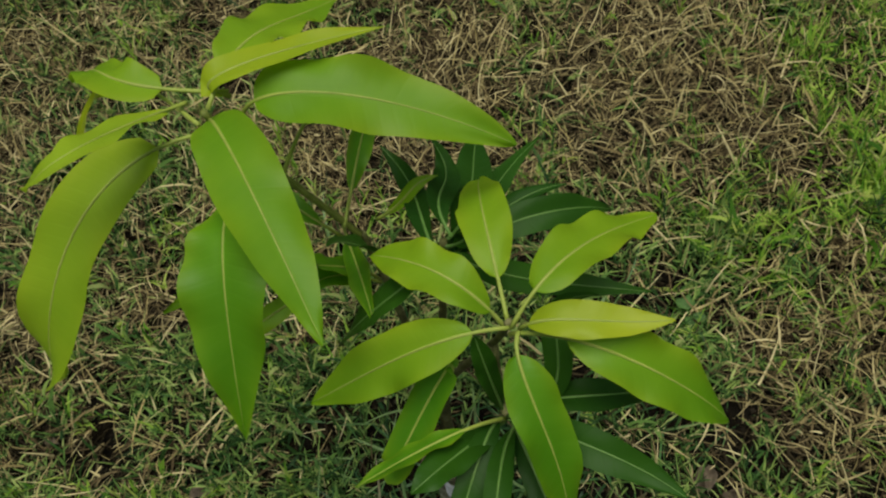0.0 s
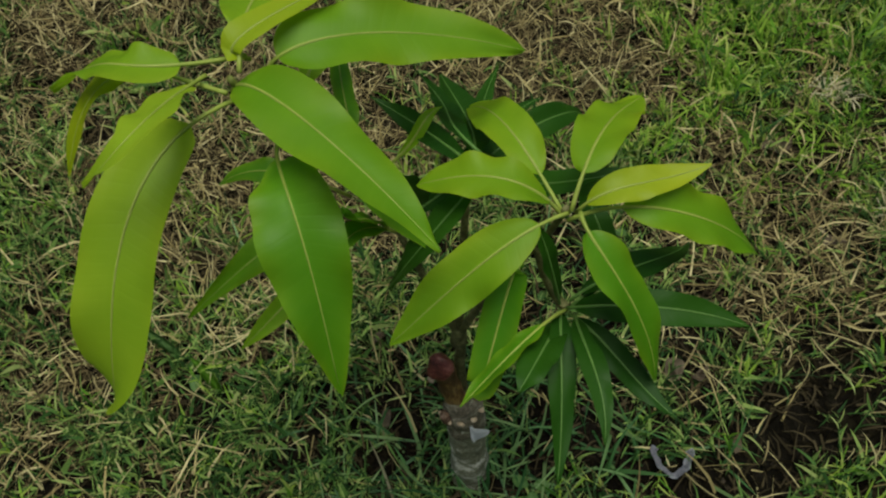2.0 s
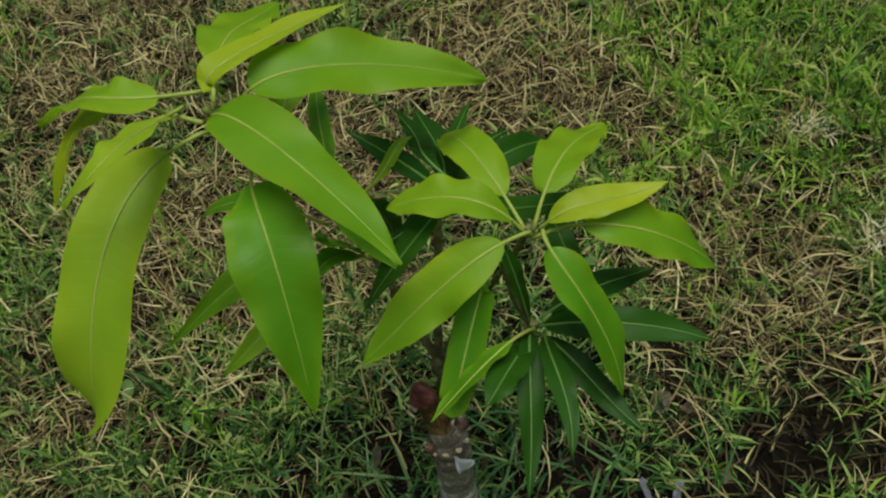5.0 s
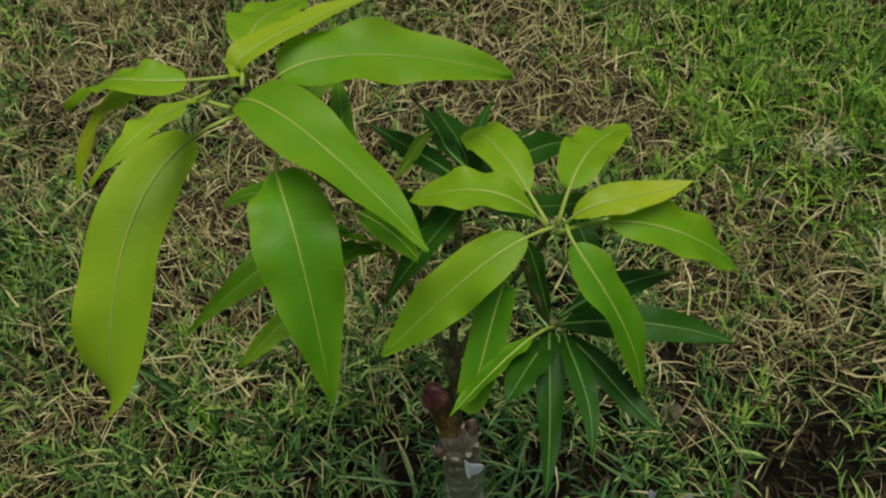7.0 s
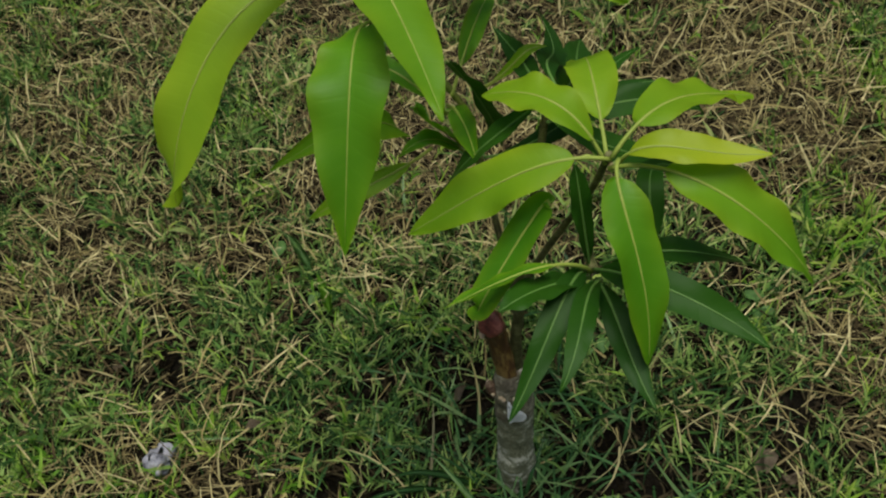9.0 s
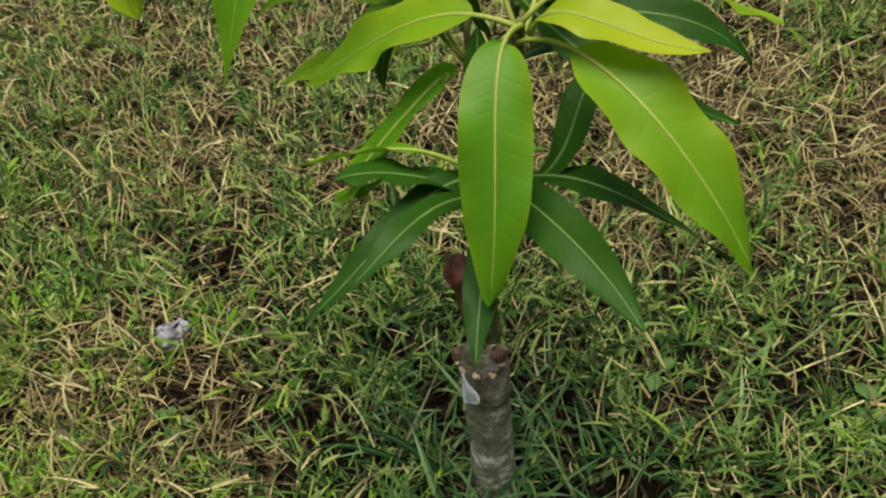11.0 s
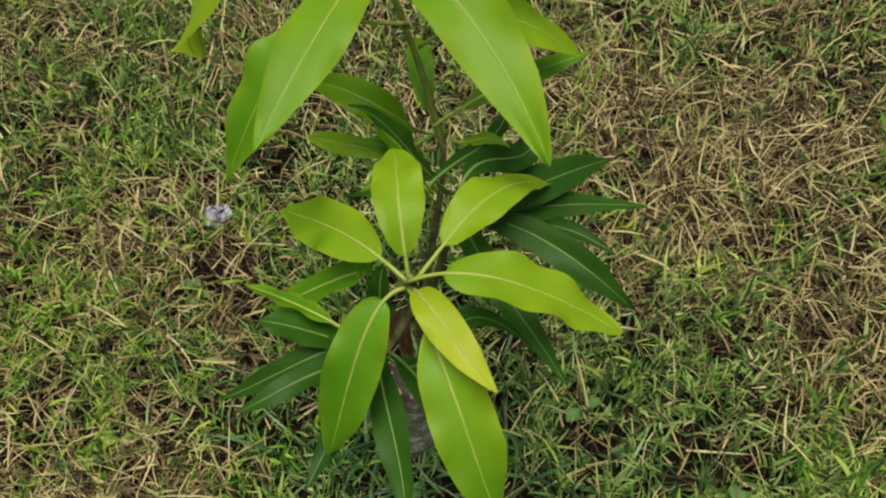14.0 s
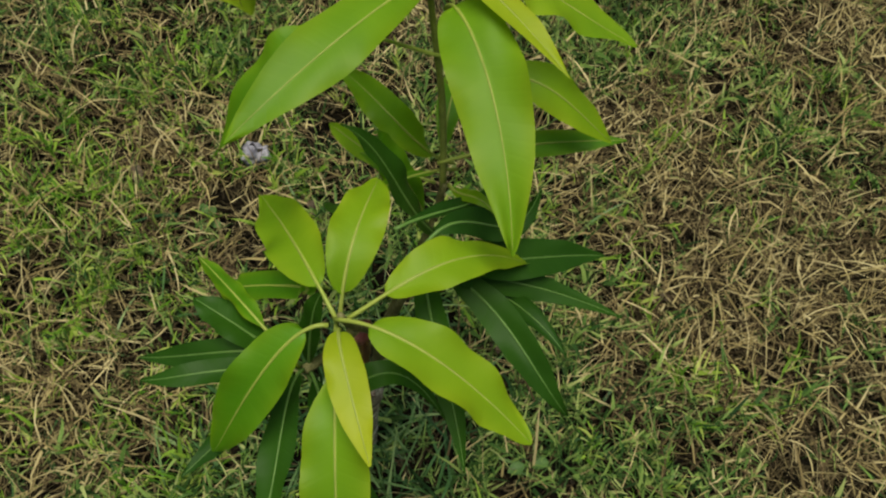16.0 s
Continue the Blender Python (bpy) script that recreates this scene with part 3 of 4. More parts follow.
trunk = limb("trunk", [(0.004, 0.0, -0.02), (0.004, 0.002, 0.02), (0.006, 0.006, 0.12), (0.007, 0.010, 0.20), (0.006, 0.012, 0.232), (0.005, 0.013, 0.25)],
             [0.027, 0.0232, 0.0212, 0.0210, 0.0205, 0.013], BARK, "grey-green sapling trunk with pale blotches", 24, 0.16, 10)
limb("painted_band", [(0.0065, 0.009, 0.176), (0.0065, 0.010, 0.181), (0.007, 0.0105, 0.20), (0.006, 0.012, 0.230), (0.005, 0.013, 0.246)], [0.0207, 0.0219, 0.0220, 0.0214, 0.013], BAND,
     "worn dark paint on the top of the trunk", 24, 0.2, 6)


def flattened(ob, centre, share):
    """Thins a limb to a share of its depth along y."""
    for v in ob.data.vertices:
        v.co.y = centre + (v.co.y - centre) * share


flattened(limb("cut_stub", [(0.002, 0.011, 0.22), (-0.001, 0.012, 0.26), (-0.005, 0.0125, 0.30), (-0.008, 0.013, 0.338)], [0.015, 0.0118, 0.0112, 0.0118], STUB,
               "sawn-off leader with ochre bark and paint drips", 18, 0.25, 8), 0.011, 0.62)
limb("painted_cut", [(-0.0080, 0.0145, 0.3340), (-0.0082, 0.0125, 0.3365), (-0.0085, 0.0090, 0.3410), (-0.0087, 0.0070, 0.3430), (-0.0088, 0.0060, 0.3438)], [0.0095, 0.0128, 0.0133, 0.0112, 0.004], PAINT,
     "slanting cut end sealed with red-brown wound paint", 22, 0.2, 4)
limb("cut_knob", [(0.012, 0.016, 0.222), (0.019, 0.018, 0.240), (0.023, 0.019, 0.252), (0.0235, 0.019, 0.256)], [0.010, 0.0085, 0.0075, 0.003], KNOB, "small pruned knob daubed with brown paint", 12, 0.4, 4)
limb("cut_knob", [(-0.006, 0.001, 0.222), (-0.011, -0.003, 0.234), (-0.012, -0.004, 0.240)], [0.009, 0.0072, 0.003], KNOB, "small pruned knob daubed with brown paint", 12, 0.4, 4)
limb("paint_collar", [(0.006, 0.011, 0.226), (0.006, 0.0115, 0.233), (0.004, 0.012, 0.244), (0.003, 0.013, 0.250)], [0.0200, 0.0212, 0.0175, 0.010], BAND, "uneven ring of grey-brown paint on the pruned top", 24, 0.35, 5)
for place, size in (((0.020, -0.006, 0.235), 0.0032), ((0.006, -0.0108, 0.233), 0.0040), ((-0.006, -0.0085, 0.229), 0.0028), ((-0.0185, 0.006, 0.318), 0.0042), ((0.029, 0.016, 0.243), 0.0032), ((0.0270, 0.007, 0.233), 0.0034), ((-0.016, 0.0005, 0.232), 0.0032)):
    chip = bmesh.new()
    bmesh.ops.create_icosphere(chip, subdivisions=2, radius=size * 0.95, matrix=Matrix.Translation(place) @ Matrix.Diagonal((1, 0.8, 0.75, 1)))
    for v in chip.verts:
        v.co += (v.co - Vector(place)) * 1.1 * noise.noise(v.co * 420)
    part("bare_wood_chip", chip, WOOD, plant, "pale bare wood showing through the paint")


def white_flake():
    """A torn flap of white film stuck to the trunk below the paint, a thin strip above that widens to a flag standing off the bark."""
    bm = bmesh.new()
    rows = []
    for i in range(11):
        s = i / 10
        wide = 0.0215 * (0.10, 0.14, 0.18, 0.34, 0.86, 1.0, 1.0, 0.96, 0.84, 0.62, 0.26)[i]
        root = Vector((0.0165 + 0.010 * max(0, s - 0.6) ** 1.5, -0.0165 - 0.004 * s, 0.248 - 0.041 * s))
        out = Vector((0.95, 0.10, 0.10))
        rows.append([bm.verts.new(root + out * wide * k + Vector((0.3, -0.9, 0)) * (0.0022 * math.sin(3.1 * k + 2 * s))) for k in (0, 0.25, 0.5, 0.75, 1)])
    for a, b in zip(rows, rows[1:]):
        for k in range(4):
            bm.faces.new((a[k], a[k + 1], b[k + 1], b[k]))
    bmesh.ops.solidify(bm, geom=bm.faces[:], thickness=0.0009)
    part("film_flap", bm, WHITE, trunk, "torn flap of white plastic film")


white_flake()
KNOT = (0.010, 0.031, 0.366)
limb("branch", [(0.006, 0.022, 0.23), (0.006, 0.028, 0.30), KNOT, (-0.012, 0.046, 0.43), (-0.036, 0.066, 0.50), (-0.050, 0.075, 0.55)],
     [0.0080, 0.0058, 0.0050, 0.0033, 0.0029, 0.0027], BROWN_TWIG, "slender brown branch", rough=0.18)
limb("shoot", [(-0.049, 0.074, 0.546), (-0.083, 0.067, 0.605), (-0.104, 0.056, 0.66), (-0.113, 0.049, 0.70)], [0.0028, 0.0027, 0.0025, 0.0023], TWIG, "olive-green new shoot", rough=0.15)
limb("branch_knot", [(0.008, 0.030, 0.352), KNOT, (0.011, 0.033, 0.380)], [0.0066, 0.0088, 0.0055], BROWN_TWIG, "rough swollen branch knot", rough=0.4)
limb("branch", [KNOT, (0.014, 0.042, 0.43), (0.022, 0.058, 0.52), (0.028, 0.068, 0.592)], [0.0044, 0.0036, 0.0031, 0.0028], BROWN_TWIG, "slender brown branch", rough=0.18)
limb("branch", [KNOT, (0.030, 0.030, 0.43), (0.062, 0.026, 0.51), (0.086, 0.021, 0.57), (0.098, 0.017, 0.612)], [0.0044, 0.0032, 0.0027, 0.0024, 0.0024], BROWN_TWIG, "slender branch bearing the young leaf whorl", rough=0.18)
limb("branch", [(0.080, 0.022, 0.552), (0.086, 0.010, 0.533), (0.095, -0.003, 0.521), (0.103, -0.012, 0.522)], [0.0040, 0.0038, 0.0036, 0.0034], BROWN_TWIG, "slender brown branch", rough=0.18)

leaf((0.095, 0.021, 0.602), (0.070, 0.060, 0.619), (0.048, 0.088, 0.640), (0.023, 0.140, 0.566), 0.034, 4, 'young', 0.20, 0.62, 0.87, twist=28)
leaf((0.101, 0.014, 0.612), (0.114, 0.054, 0.650), (0.129, 0.104, 0.602), (0.157, 0.144, 0.577), 0.038, 7, 'young', 0.18, 0.52, 0.86, twist=1)
leaf((0.105, 0.017, 0.607), (0.123, 0.018, 0.645), (0.155, 0.033, 0.614), (0.192, 0.047, 0.623), 0.023, -11, 'yellow', 0.10, 0.66, 0.87, twist=-5)
leaf((0.099, 0.014, 0.601), (0.147, 0.022, 0.634), (0.218, 0.027, 0.580), (0.241, 0.035, 0.530), 0.040, -4, 'clear', 0.23, 0.62, 0.90, twist=42)
leaf((0.107, 0.011, 0.616), (0.108, -0.015, 0.623), (0.157, -0.040, 0.585), (0.165, -0.064, 0.516), 0.035, 16, 'mid', 0.18, 0.52, 0.90, twist=20)
leaf((0.100, 0.015, 0.609), (0.064, -0.012, 0.630), (0.028, -0.030, 0.590), (-0.020, -0.062, 0.554), 0.037, 20, 'young', 0.18, 0.60, 0.87, twist=5)
leaf((0.096, 0.016, 0.602), (0.070, 0.018, 0.659), (0.029, 0.026, 0.637), (-0.003, 0.029, 0.617), 0.033, -2, 'young', 0.12, 0.56, 0.86, twist=14)
leaf((0.068, -0.014, 0.576), (0.066, 0.013, 0.597), (0.034, -0.132, 0.494), (0.043, -0.052, 0.513), 0.027, -0, 'mid', 0.03, 0.69, 0.82, twist=-3)
leaf((0.102, -0.016, 0.525), (0.088, -0.044, 0.575), (0.057, -0.071, 0.552), (0.031, -0.100, 0.543), 0.019, -31, 'mid', 0.30, 0.66, 0.89, twist=8)
leaf((0.103, -0.013, 0.523), (0.130, -0.023, 0.553), (0.188, -0.012, 0.536), (0.231, -0.024, 0.526), 0.025, -27, 'dark', 0.06, 0.66, 0.88, twist=-0)
leaf((0.105, -0.013, 0.513), (0.130, -0.036, 0.529), (0.150, -0.062, 0.504), (0.181, -0.086, 0.502), 0.020, -2, 'dark', 0.06, 0.66, 0.88, twist=0)
leaf((0.109, -0.013, 0.514), (0.109, -0.052, 0.556), (0.131, -0.086, 0.556), (0.127, -0.119, 0.537), 0.017, 6, 'dark', 0.06, 0.66, 0.88, twist=0)
leaf((0.099, -0.014, 0.520), (0.095, -0.037, 0.559), (0.103, -0.088, 0.522), (0.098, -0.137, 0.501), 0.020, 17, 'dark', 0.07, 0.65, 0.88, twist=-2)
leaf((0.101, -0.014, 0.513), (0.089, -0.049, 0.546), (0.080, -0.075, 0.561), (0.070, -0.092, 0.554), 0.026, -9, 'dark', 0.06, 0.65, 0.89, twist=2)
leaf((0.105, -0.007, 0.524), (0.141, 0.015, 0.546), (0.176, 0.010, 0.557), (0.202, 0.070, 0.483), 0.024, 11, 'dark', 0.06)
leaf((0.099, -0.010, 0.514), (0.091, -0.007, 0.566), (0.086, -0.004, 0.597), (0.080, 0.003, 0.607), 0.016, -3, 'dark', 0.06)
leaf((0.104, -0.010, 0.517), (0.168, 0.023, 0.547), (0.082, 0.035, 0.609), (0.134, 0.090, 0.538), 0.019, -1, 'dark', 0.06)
leaf((0.036, 0.044, 0.618), (0.004, 0.078, 0.609), (-0.014, 0.116, 0.572), (-0.052, 0.130, 0.590), 0.018, 18, 'dark', 0.06, 0.66, 0.88, twist=0)
leaf((0.038, 0.065, 0.606), (-0.001, 0.091, 0.625), (0.023, 0.131, 0.554), (-0.018, 0.142, 0.609), 0.021, -27, 'dark', 0.06, 0.66, 0.88, twist=0)
leaf((0.030, 0.070, 0.591), (0.037, 0.108, 0.573), (0.013, 0.144, 0.566), (-0.008, 0.203, 0.535), 0.030, -17, 'dark', 0.07, 0.65, 0.89, twist=-1)
leaf((0.030, 0.066, 0.588), (0.046, 0.090, 0.560), (0.015, 0.125, 0.548), (0.042, 0.216, 0.532), 0.022, -28, 'dark', 0.07, 0.64, 0.88, twist=2)
leaf((0.030, 0.063, 0.573), (0.034, 0.126, 0.534), (0.104, 0.138, 0.580), (0.115, 0.179, 0.512), 0.025, -24, 'dark', 0.06, 0.66, 0.88, twist=-0)
leaf((0.021, 0.066, 0.582), (0.067, 0.064, 0.560), (0.096, 0.093, 0.530), (0.168, 0.106, 0.536), 0.022, -13, 'dark', 0.06, 0.66, 0.88, twist=0)
leaf((0.044, 0.035, 0.625), (0.022, 0.020, 0.604), (-0.010, -0.014, 0.585), (-0.039, -0.003, 0.509), 0.023, -3, 'dark', 0.06, 0.66, 0.88, twist=0)
leaf((-0.046, 0.080, 0.486), (0.024, 0.093, 0.509), (0.036, 0.131, 0.567), (0.081, 0.173, 0.541), 0.023, -5, 'dark', 0.06)
leaf((-0.020, 0.076, 0.517), (-0.000, 0.045, 0.578), (-0.024, 0.034, 0.632), (-0.010, 0.004, 0.663), 0.023, 3, 'dark', 0.03, 0.66, 0.88, twist=0)
leaf((-0.033, 0.078, 0.573), (-0.005, 0.089, 0.594), (-0.009, 0.095, 0.611), (0.006, 0.112, 0.600), 0.010, -22, 'young', 0.08, 0.66, 0.88, twist=-0)
leaf((-0.075, 0.084, 0.534), (-0.045, 0.053, 0.572), (-0.019, 0.029, 0.583), (0.007, -0.003, 0.584), 0.019, -30, 'mid', 0.20, 0.66, 0.87, twist=-0)
leaf((-0.058, 0.068, 0.564), (-0.065, 0.114, 0.585), (-0.085, 0.153, 0.572), (-0.095, 0.215, 0.568), 0.020, -34, 'mid', 0.20, 0.66, 0.88, twist=0)
leaf((-0.095, 0.069, 0.615), (-0.082, 0.132, 0.668), (-0.078, 0.153, 0.627), (-0.076, 0.197, 0.588), 0.030, -26, 'young', 0.19, 0.66, 0.87, twist=0)
leaf((-0.127, 0.083, 0.468), (-0.103, 0.050, 0.507), (-0.069, 0.032, 0.612), (-0.186, -0.030, 0.516), 0.029, 33, 'clear', 0.22, 0.65, 0.90, twist=-1)
leaf((-0.088, 0.068, 0.492), (-0.093, 0.023, 0.499), (-0.123, -0.016, 0.501), (-0.156, -0.034, 0.470), 0.019, 35, 'clear', 0.20, 0.66, 0.88, twist=0)
leaf((-0.070, 0.074, 0.534), (-0.099, 0.066, 0.575), (-0.140, 0.081, 0.575), (-0.177, 0.077, 0.542), 0.021, 4, 'mid', 0.15)
leaf((-0.099, 0.063, 0.683), (-0.087, 0.068, 0.719), (-0.023, 0.108, 0.695), (0.067, 0.118, 0.653), 0.047, -18, 'clear', 0.19, 0.57, 0.82, twist=-8)
leaf((-0.116, 0.051, 0.686), (-0.099, 0.048, 0.720), (-0.018, -0.019, 0.706), (0.026, -0.059, 0.681), 0.042, 4, 'clear', 0.07, 0.69, 0.89, twist=48)
leaf((-0.094, 0.063, 0.643), (-0.099, 0.011, 0.646), (-0.059, -0.011, 0.735), (-0.048, -0.101, 0.559), 0.053, -3, 'mid', 0.36, 0.66, 1.01, twist=41)
leaf((-0.109, 0.052, 0.680), (-0.192, -0.020, 0.714), (-0.168, -0.130, 0.620), (-0.212, -0.109, 0.540), 0.048, 14, 'light', 0.13, 0.42, 0.86, twist=-14)
leaf((-0.131, 0.055, 0.696), (-0.148, 0.027, 0.703), (-0.104, -0.054, 0.790), (-0.171, -0.045, 0.715), 0.027, -9, 'light', 0.13, 0.60, 0.86, twist=-10)
leaf((-0.116, 0.044, 0.692), (-0.162, 0.060, 0.689), (-0.212, 0.078, 0.717), (-0.250, 0.027, 0.622), 0.027, -3, 'golden', 0.28, 0.54, 0.90, twist=18)
leaf((-0.107, 0.070, 0.698), (-0.192, 0.022, 0.722), (-0.172, 0.061, 0.724), (-0.248, 0.061, 0.673), 0.032, -11, 'young', 0.17, 0.53, 0.65, twist=-47)
leaf((-0.104, 0.047, 0.708), (-0.108, 0.105, 0.730), (-0.107, 0.124, 0.696), (-0.100, 0.196, 0.666), 0.045, -1, 'young', 0.16)
leaf((-0.104, 0.067, 0.698), (-0.129, 0.038, 0.733), (-0.072, 0.111, 0.711), (-0.028, 0.142, 0.707), 0.023, 3, 'yellow', 0.03, 0.66, 0.88, twist=0)
leaf((-0.041, 0.065, 0.497), (-0.048, 0.052, 0.552), (-0.062, 0.019, 0.571), (-0.058, 0.022, 0.597), 0.027, 0, 'mid', 0.1)
leaf((-0.036, 0.060, 0.504), (-0.048, 0.044, 0.541), (-0.059, 0.032, 0.561), (-0.072, 0.006, 0.548), 0.021, -3, 'mid', 0.1)


# ---- small things on the lawn ----
def on_ground(x, y, dz=0.0):
    return float(ground_height(np.array(x), np.array(y))) + dz


def torn_ring(x, y):
    """A torn rim of white plastic, lying half buried in the grass."""
    bm = bmesh.new()
    rows = []
    for i in range(25):
        a = radians(150 + 235 * i / 24)
        r = 0.017 + 0.002 * math.sin(3 * a)
        tall = 0.011 * (0.55 + 0.45 * math.sin(math.pi * i / 24)) * (1 + 0.25 * math.sin(5 * a))
        c = Vector((x + r * math.cos(a), y + r * math.sin(a), on_ground(x, y, 0.023)))
        out = Vector((math.cos(a), math.sin(a), 0))
        rows.append([bm.verts.new(c + out * (0.009 * k + 0.0012 * math.sin(7 * a)) + Vector((0, 0, tall * k * 0.7))) for k in (0, 0.4, 0.75, 1.0)])
    for a, b in zip(rows, rows[1:]):
        for k in range(3):
            bm.faces.new((a[k], b[k], b[k + 1], a[k + 1]))
    bmesh.ops.solidify(bm, geom=bm.faces[:], thickness=0.0008)
    tagged(part("plastic_scrap", bm, GREY_FILM), "curved torn strip of white plastic lying in the grass", "litter")


def crumpled_film(x, y):
    """A crumpled scrap of whitish film with dark gaps."""
    bm = bmesh.new()
    bmesh.ops.create_icosphere(bm, subdivisions=4, radius=0.0165)
    gaps = []
    for f in bm.faces:
        c = f.calc_center_median() * 75
        if noise.noise(c + Vector((3, 1, 7))) > 0.34:
            gaps.append(f)
    bmesh.ops.delete(bm, geom=gaps, context="FACES")
    for v in bm.verts:
        v.co *= 1 + 0.55 * noise.noise(v.co * 90) + 0.2 * noise.noise(v.co * 260)
        v.co = Vector((v.co.x + x, v.co.y * 1.15 + y, v.co.z * 1.0 + on_ground(x, y, 0.033)))
    bmesh.ops.solidify(bm, geom=bm.faces[:], thickness=0.0006)
    tagged(part("crumpled_film", bm, GREY_FILM), "crumpled scrap of greyish white film on the grass", "litter")


def broadleaf_weed(x, y, size, leaves, turn):
    """A low weed of a few rounded leaves on short stalks."""
    weed = tagged(new("broadleaf_weed"), "small low weed with rounded green leaves among grass", "weed", "weeds in the lawn")
    weed.location = (x, y, on_ground(x, y))
    for i in range(leaves):
        a = radians(turn + i * 360 / leaves + 25 * math.sin(i * 2.3))
        far, high = size * (0.7 + 0.3 * math.sin(i * 1.7 + turn)), 0.016 + 0.012 * ((i * 7) % 3) / 2
        out, side = Vector((math.cos(a), math.sin(a), 0)), Vector((-math.sin(a), math.cos(a), 0))
        bm = bmesh.new()
        rows = []
        for r in range(8):
            s = r / 7
            half = size * 0.42 * math.sin(math.pi * (0.06 + 0.92 * s)) ** 0.75
            mid = out * (far * 0.4 + size * 1.15 * s) + Vector((0, 0, high + size * (0.25 * s - 0.35 * s * s)))
            rows.append([bm.verts.new(mid + side * half * k + Vector((0, 0, size * 0.12 * k * k))) for k in (-1, -0.5, 0, 0.5, 1)])
        for p, q in zip(rows, rows[1:]):
            for k in range(4):
                bm.faces.new((p[k], p[k + 1], q[k + 1], q[k]))
        part("leaf", bm, WEED, weed)
        st = bmesh.new()
        tube(st, [Vector((0, 0, 0)), out * far * 0.2 + Vector((0, 0, high * 0.6)), out * far * 0.42 + Vector((0, 0, high))], [0.0011, 0.0009, 0.0008], 5)
        part("stalk", st, WEED, weed)


def dead_leaf(x, y, size, turn):
    """A curled brown leaf on the ground."""
    bm = bmesh.new()
    a = radians(turn)
    out, side = Vector((math.cos(a), math.sin(a), 0)), Vector((-math.sin(a), math.cos(a), 0))
    rows = []
    for r in range(9):
        s = r / 8
        half = size * 0.24 * math.sin(math.pi * (0.04 + 0.94 * s)) ** 0.8
        mid = Vector((x, y, on_ground(x, y, 0.022))) + out * size * (s - 0.5) + Vector((0, 0, 0.010 * math.sin(5 * s + turn)))
        rows.append([bm.verts.new(mid + side * half * k + Vector((0, 0, size * 0.13 * k * k + 0.004 * noise.noise(Vector((s * 6, k, turn)))))) for k in (-1, -0.5, 0, 0.5, 1)])
    for p, q in zip(rows, rows[1:]):
        for k in range(4):
            bm.faces.new((p[k], p[k + 1], q[k + 1], q[k]))
    bmesh.ops.solidify(bm, geom=bm.faces[:], thickness=0.0007)
    tagged(part("dead_leaf", bm, LITTER), "curled dry brown leaf lying on the lawn", "leaf", "dead leaves on the lawn")


torn_ring(0.258, 0.028)
crumpled_film(-0.408, -0.210)
for x, y, size, leaves, turn in ((0.02, 0.225, 0.020, 2, 100), (0.085, 0.19, 0.017, 2, 80), (0.085, 0.24, 0.016, 1, 60), (-0.48, 0.155, 0.020, 3, 40), (-0.385, 0.115, 0.021, 3, 130), (0.19, 0.36, 0.018, 4, 0), (-0.30, -0.26, 0.016, 4, 60), (0.08, -0.02, 0.018, 3, 150)):
    broadleaf_weed(x, y, size, leaves, turn)
for x, y, size, turn in ((0.445, 0.525, 0.055, 20), (0.27, 0.15, 0.034, 100), (-0.14, 0.175, 0.030, 10), (0.50, 0.36, 0.040, 140), (0.34, 0.05, 0.030, 70), (-0.36, -0.38, 0.035, 25), (-0.11, 0.06, 0.026, 80), (0.262, 0.142, 0.030, 110), (0.30, 0.14, 0.026, 40), (-0.33, -0.11, 0.030, 50), (-0.24, 0.42, 0.034, 120), (-0.57, -0.13, 0.030, 10)):
    dead_leaf(x, y, size, turn)


def dry_tuft(x, y):
    """A bleached tuft of dead grass standing out of the lawn."""
    n = 80
    px, py = x + rng.normal(0, 0.016, n), y + rng.normal(0, 0.008, n)
    ob = blades("dry_grass_tuft", BLEACHED, px, py, rng.uniform(0.02, 0.05, n), rng.uniform(0.0015, 0.0035, n), rng.uniform(0.2, 1.2, n), rng.uniform(0.4, 1.8, n), "bleached tuft of dead grass", lift=0.020)
    tagged(ob, "bleached straw-pale tuft of dead grass in green lawn", "grass tuft")


dry_tuft(0.545, 0.638)
dry_tuft(0.60, 0.42)


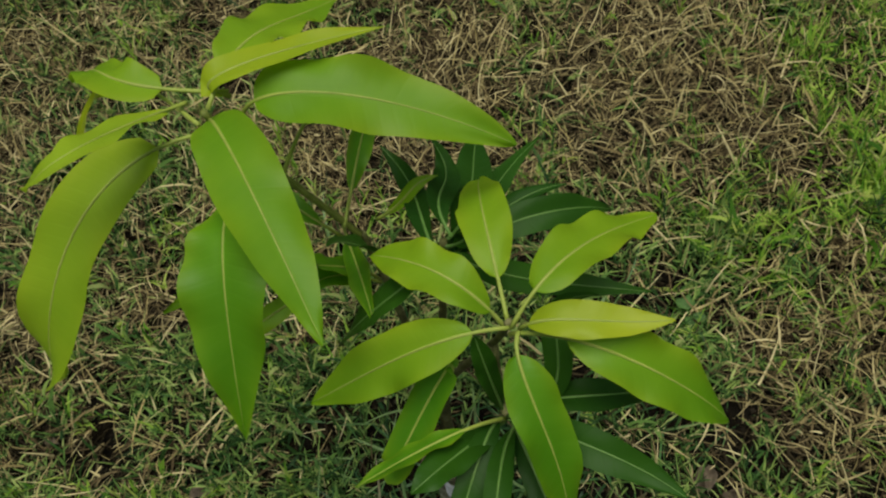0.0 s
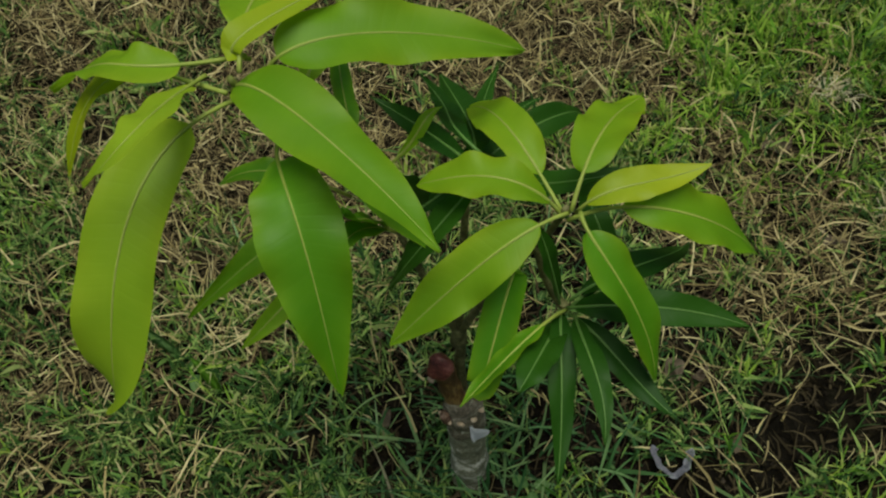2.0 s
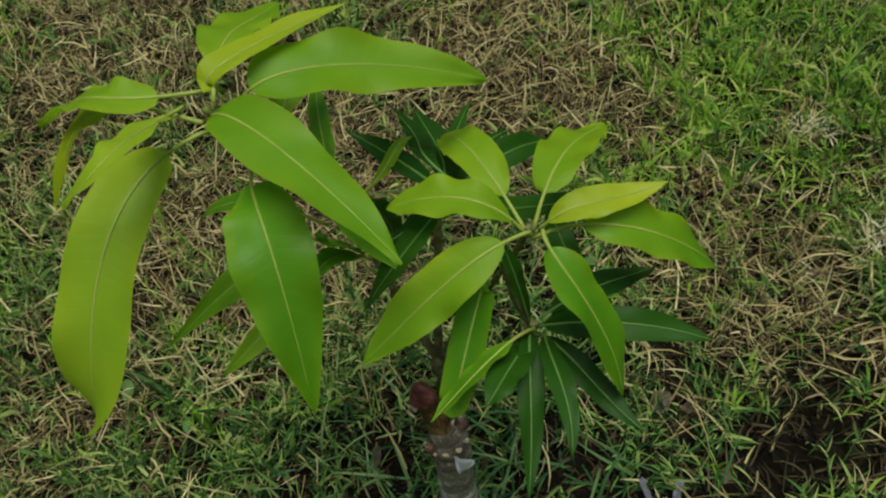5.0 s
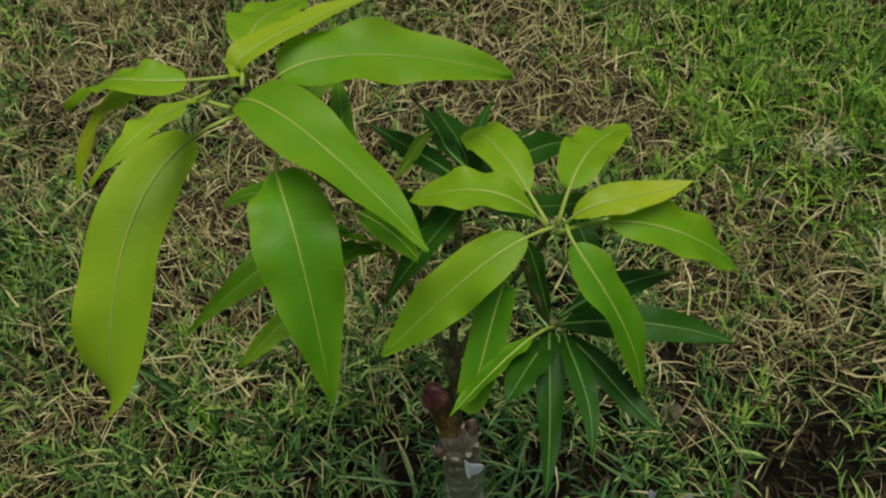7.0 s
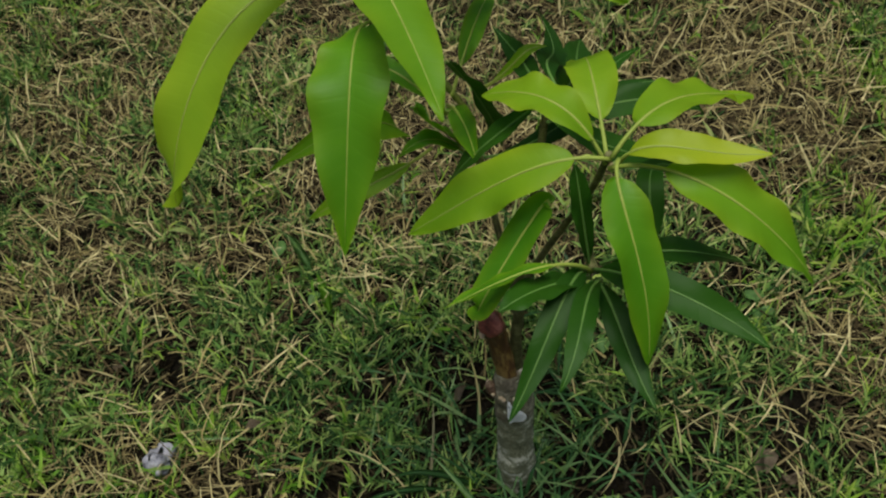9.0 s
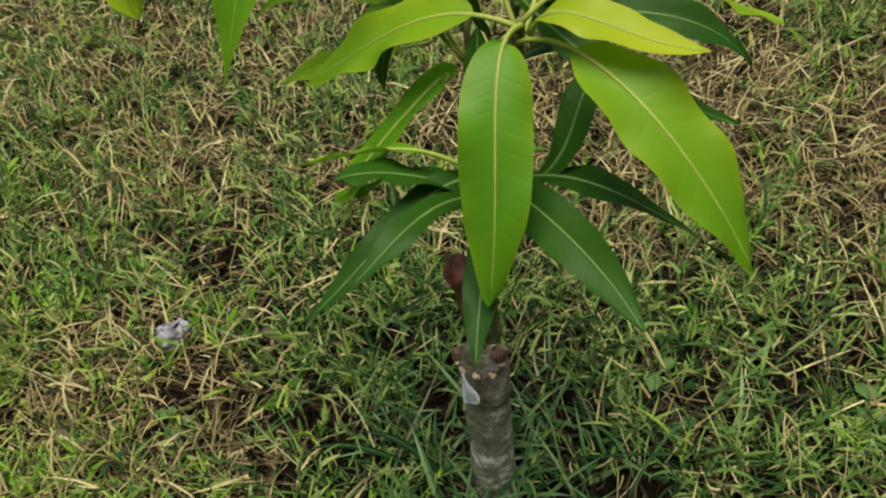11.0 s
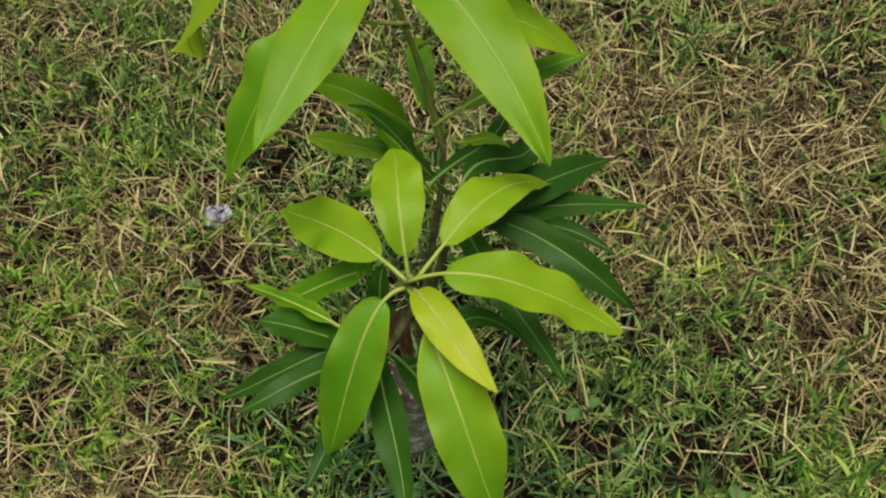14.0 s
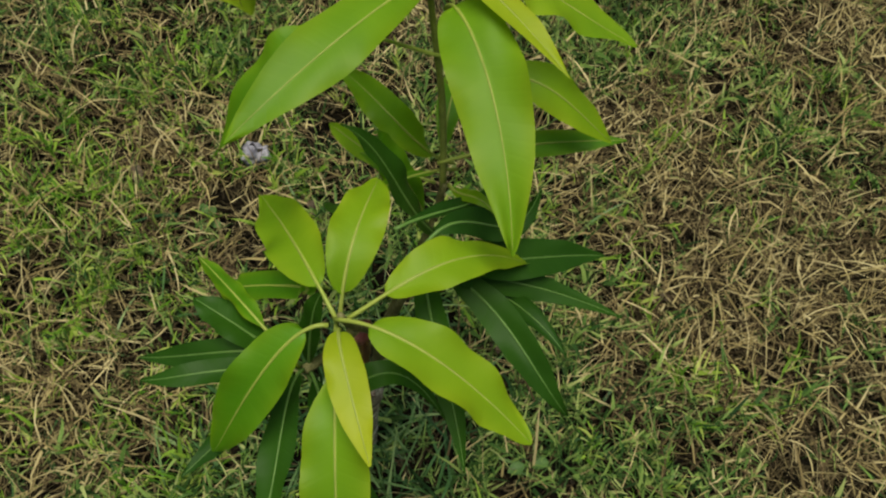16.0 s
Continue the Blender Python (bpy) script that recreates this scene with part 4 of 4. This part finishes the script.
def single_blade(name, base, tip, width, sag, mat, label):
    """One broad blade or stalk that arches from base to tip, keeled along its middle."""
    base, tip = Vector(base), Vector(tip)
    base.z, tip.z = on_ground(base.x, base.y, base.z), on_ground(tip.x, tip.y, tip.z)
    run = tip - base
    side = run.cross(Vector((0, 0, 1))).normalized()
    bm = bmesh.new()
    rows = []
    for i in range(15):
        s = i / 14
        mid = base + run * s + Vector((0, 0, sag * 4 * s * (1 - s))) + side * 0.05 * run.length * math.sin(2.6 * s)
        half = 0.5 * width * min(1.0, 0.45 + 2.2 * s) * (1 - s ** 3) + 0.0002
        rows.append([bm.verts.new(mid + side * half * k + Vector((0, 0, 0.35 * half * abs(k)))) for k in (-1, 0, 1)])
    for p, q in zip(rows, rows[1:]):
        for k in range(2):
            bm.faces.new((p[k], p[k + 1], q[k + 1], q[k]))
    bmesh.ops.solidify(bm, geom=bm.faces[:], thickness=0.0004)
    tagged(part(name, bm, mat), label, "grass blade", "single blades in the lawn")


single_blade("grass_blade", (-0.415, 0.135, 0.018), (-0.500, 0.168, 0.040), 0.013, 0.012, WEED, "broad dark green grass blade in the lawn")
single_blade("grass_blade", (-0.350, 0.088, 0.015), (-0.392, 0.122, 0.052), 0.014, 0.008, FRESH, "short broad yellow-green grass blade in the lawn")
single_blade("grass_blade", (-0.030, -0.040, 0.010), (-0.125, -0.092, 0.040), 0.009, 0.020, GRASS_LONG, "long bluish-green grass blade beside the trunk")
single_blade("grass_blade", (-0.060, -0.060, 0.010), (-0.150, -0.150, 0.030), 0.008, 0.020, GRASS_LONG, "long bluish-green grass blade beside the trunk")
single_blade("grass_blade", (-0.020, 0.020, 0.004), (-0.018, 0.066, 0.050), 0.010, 0.012, WEED, "dark green grass blade leaning on the trunk")
single_blade("grass_blade", (0.040, 0.070, 0.020), (0.135, 0.185, 0.040), 0.004, 0.014, GRASS_LONG, "thin green grass blade arching over the lawn")
single_blade("straw_stalk", (-0.075, -0.085, 0.015), (-0.128, 0.020, 0.058), 0.0035, 0.008, BLEACHED, "straight pale dry stalk standing by the trunk")
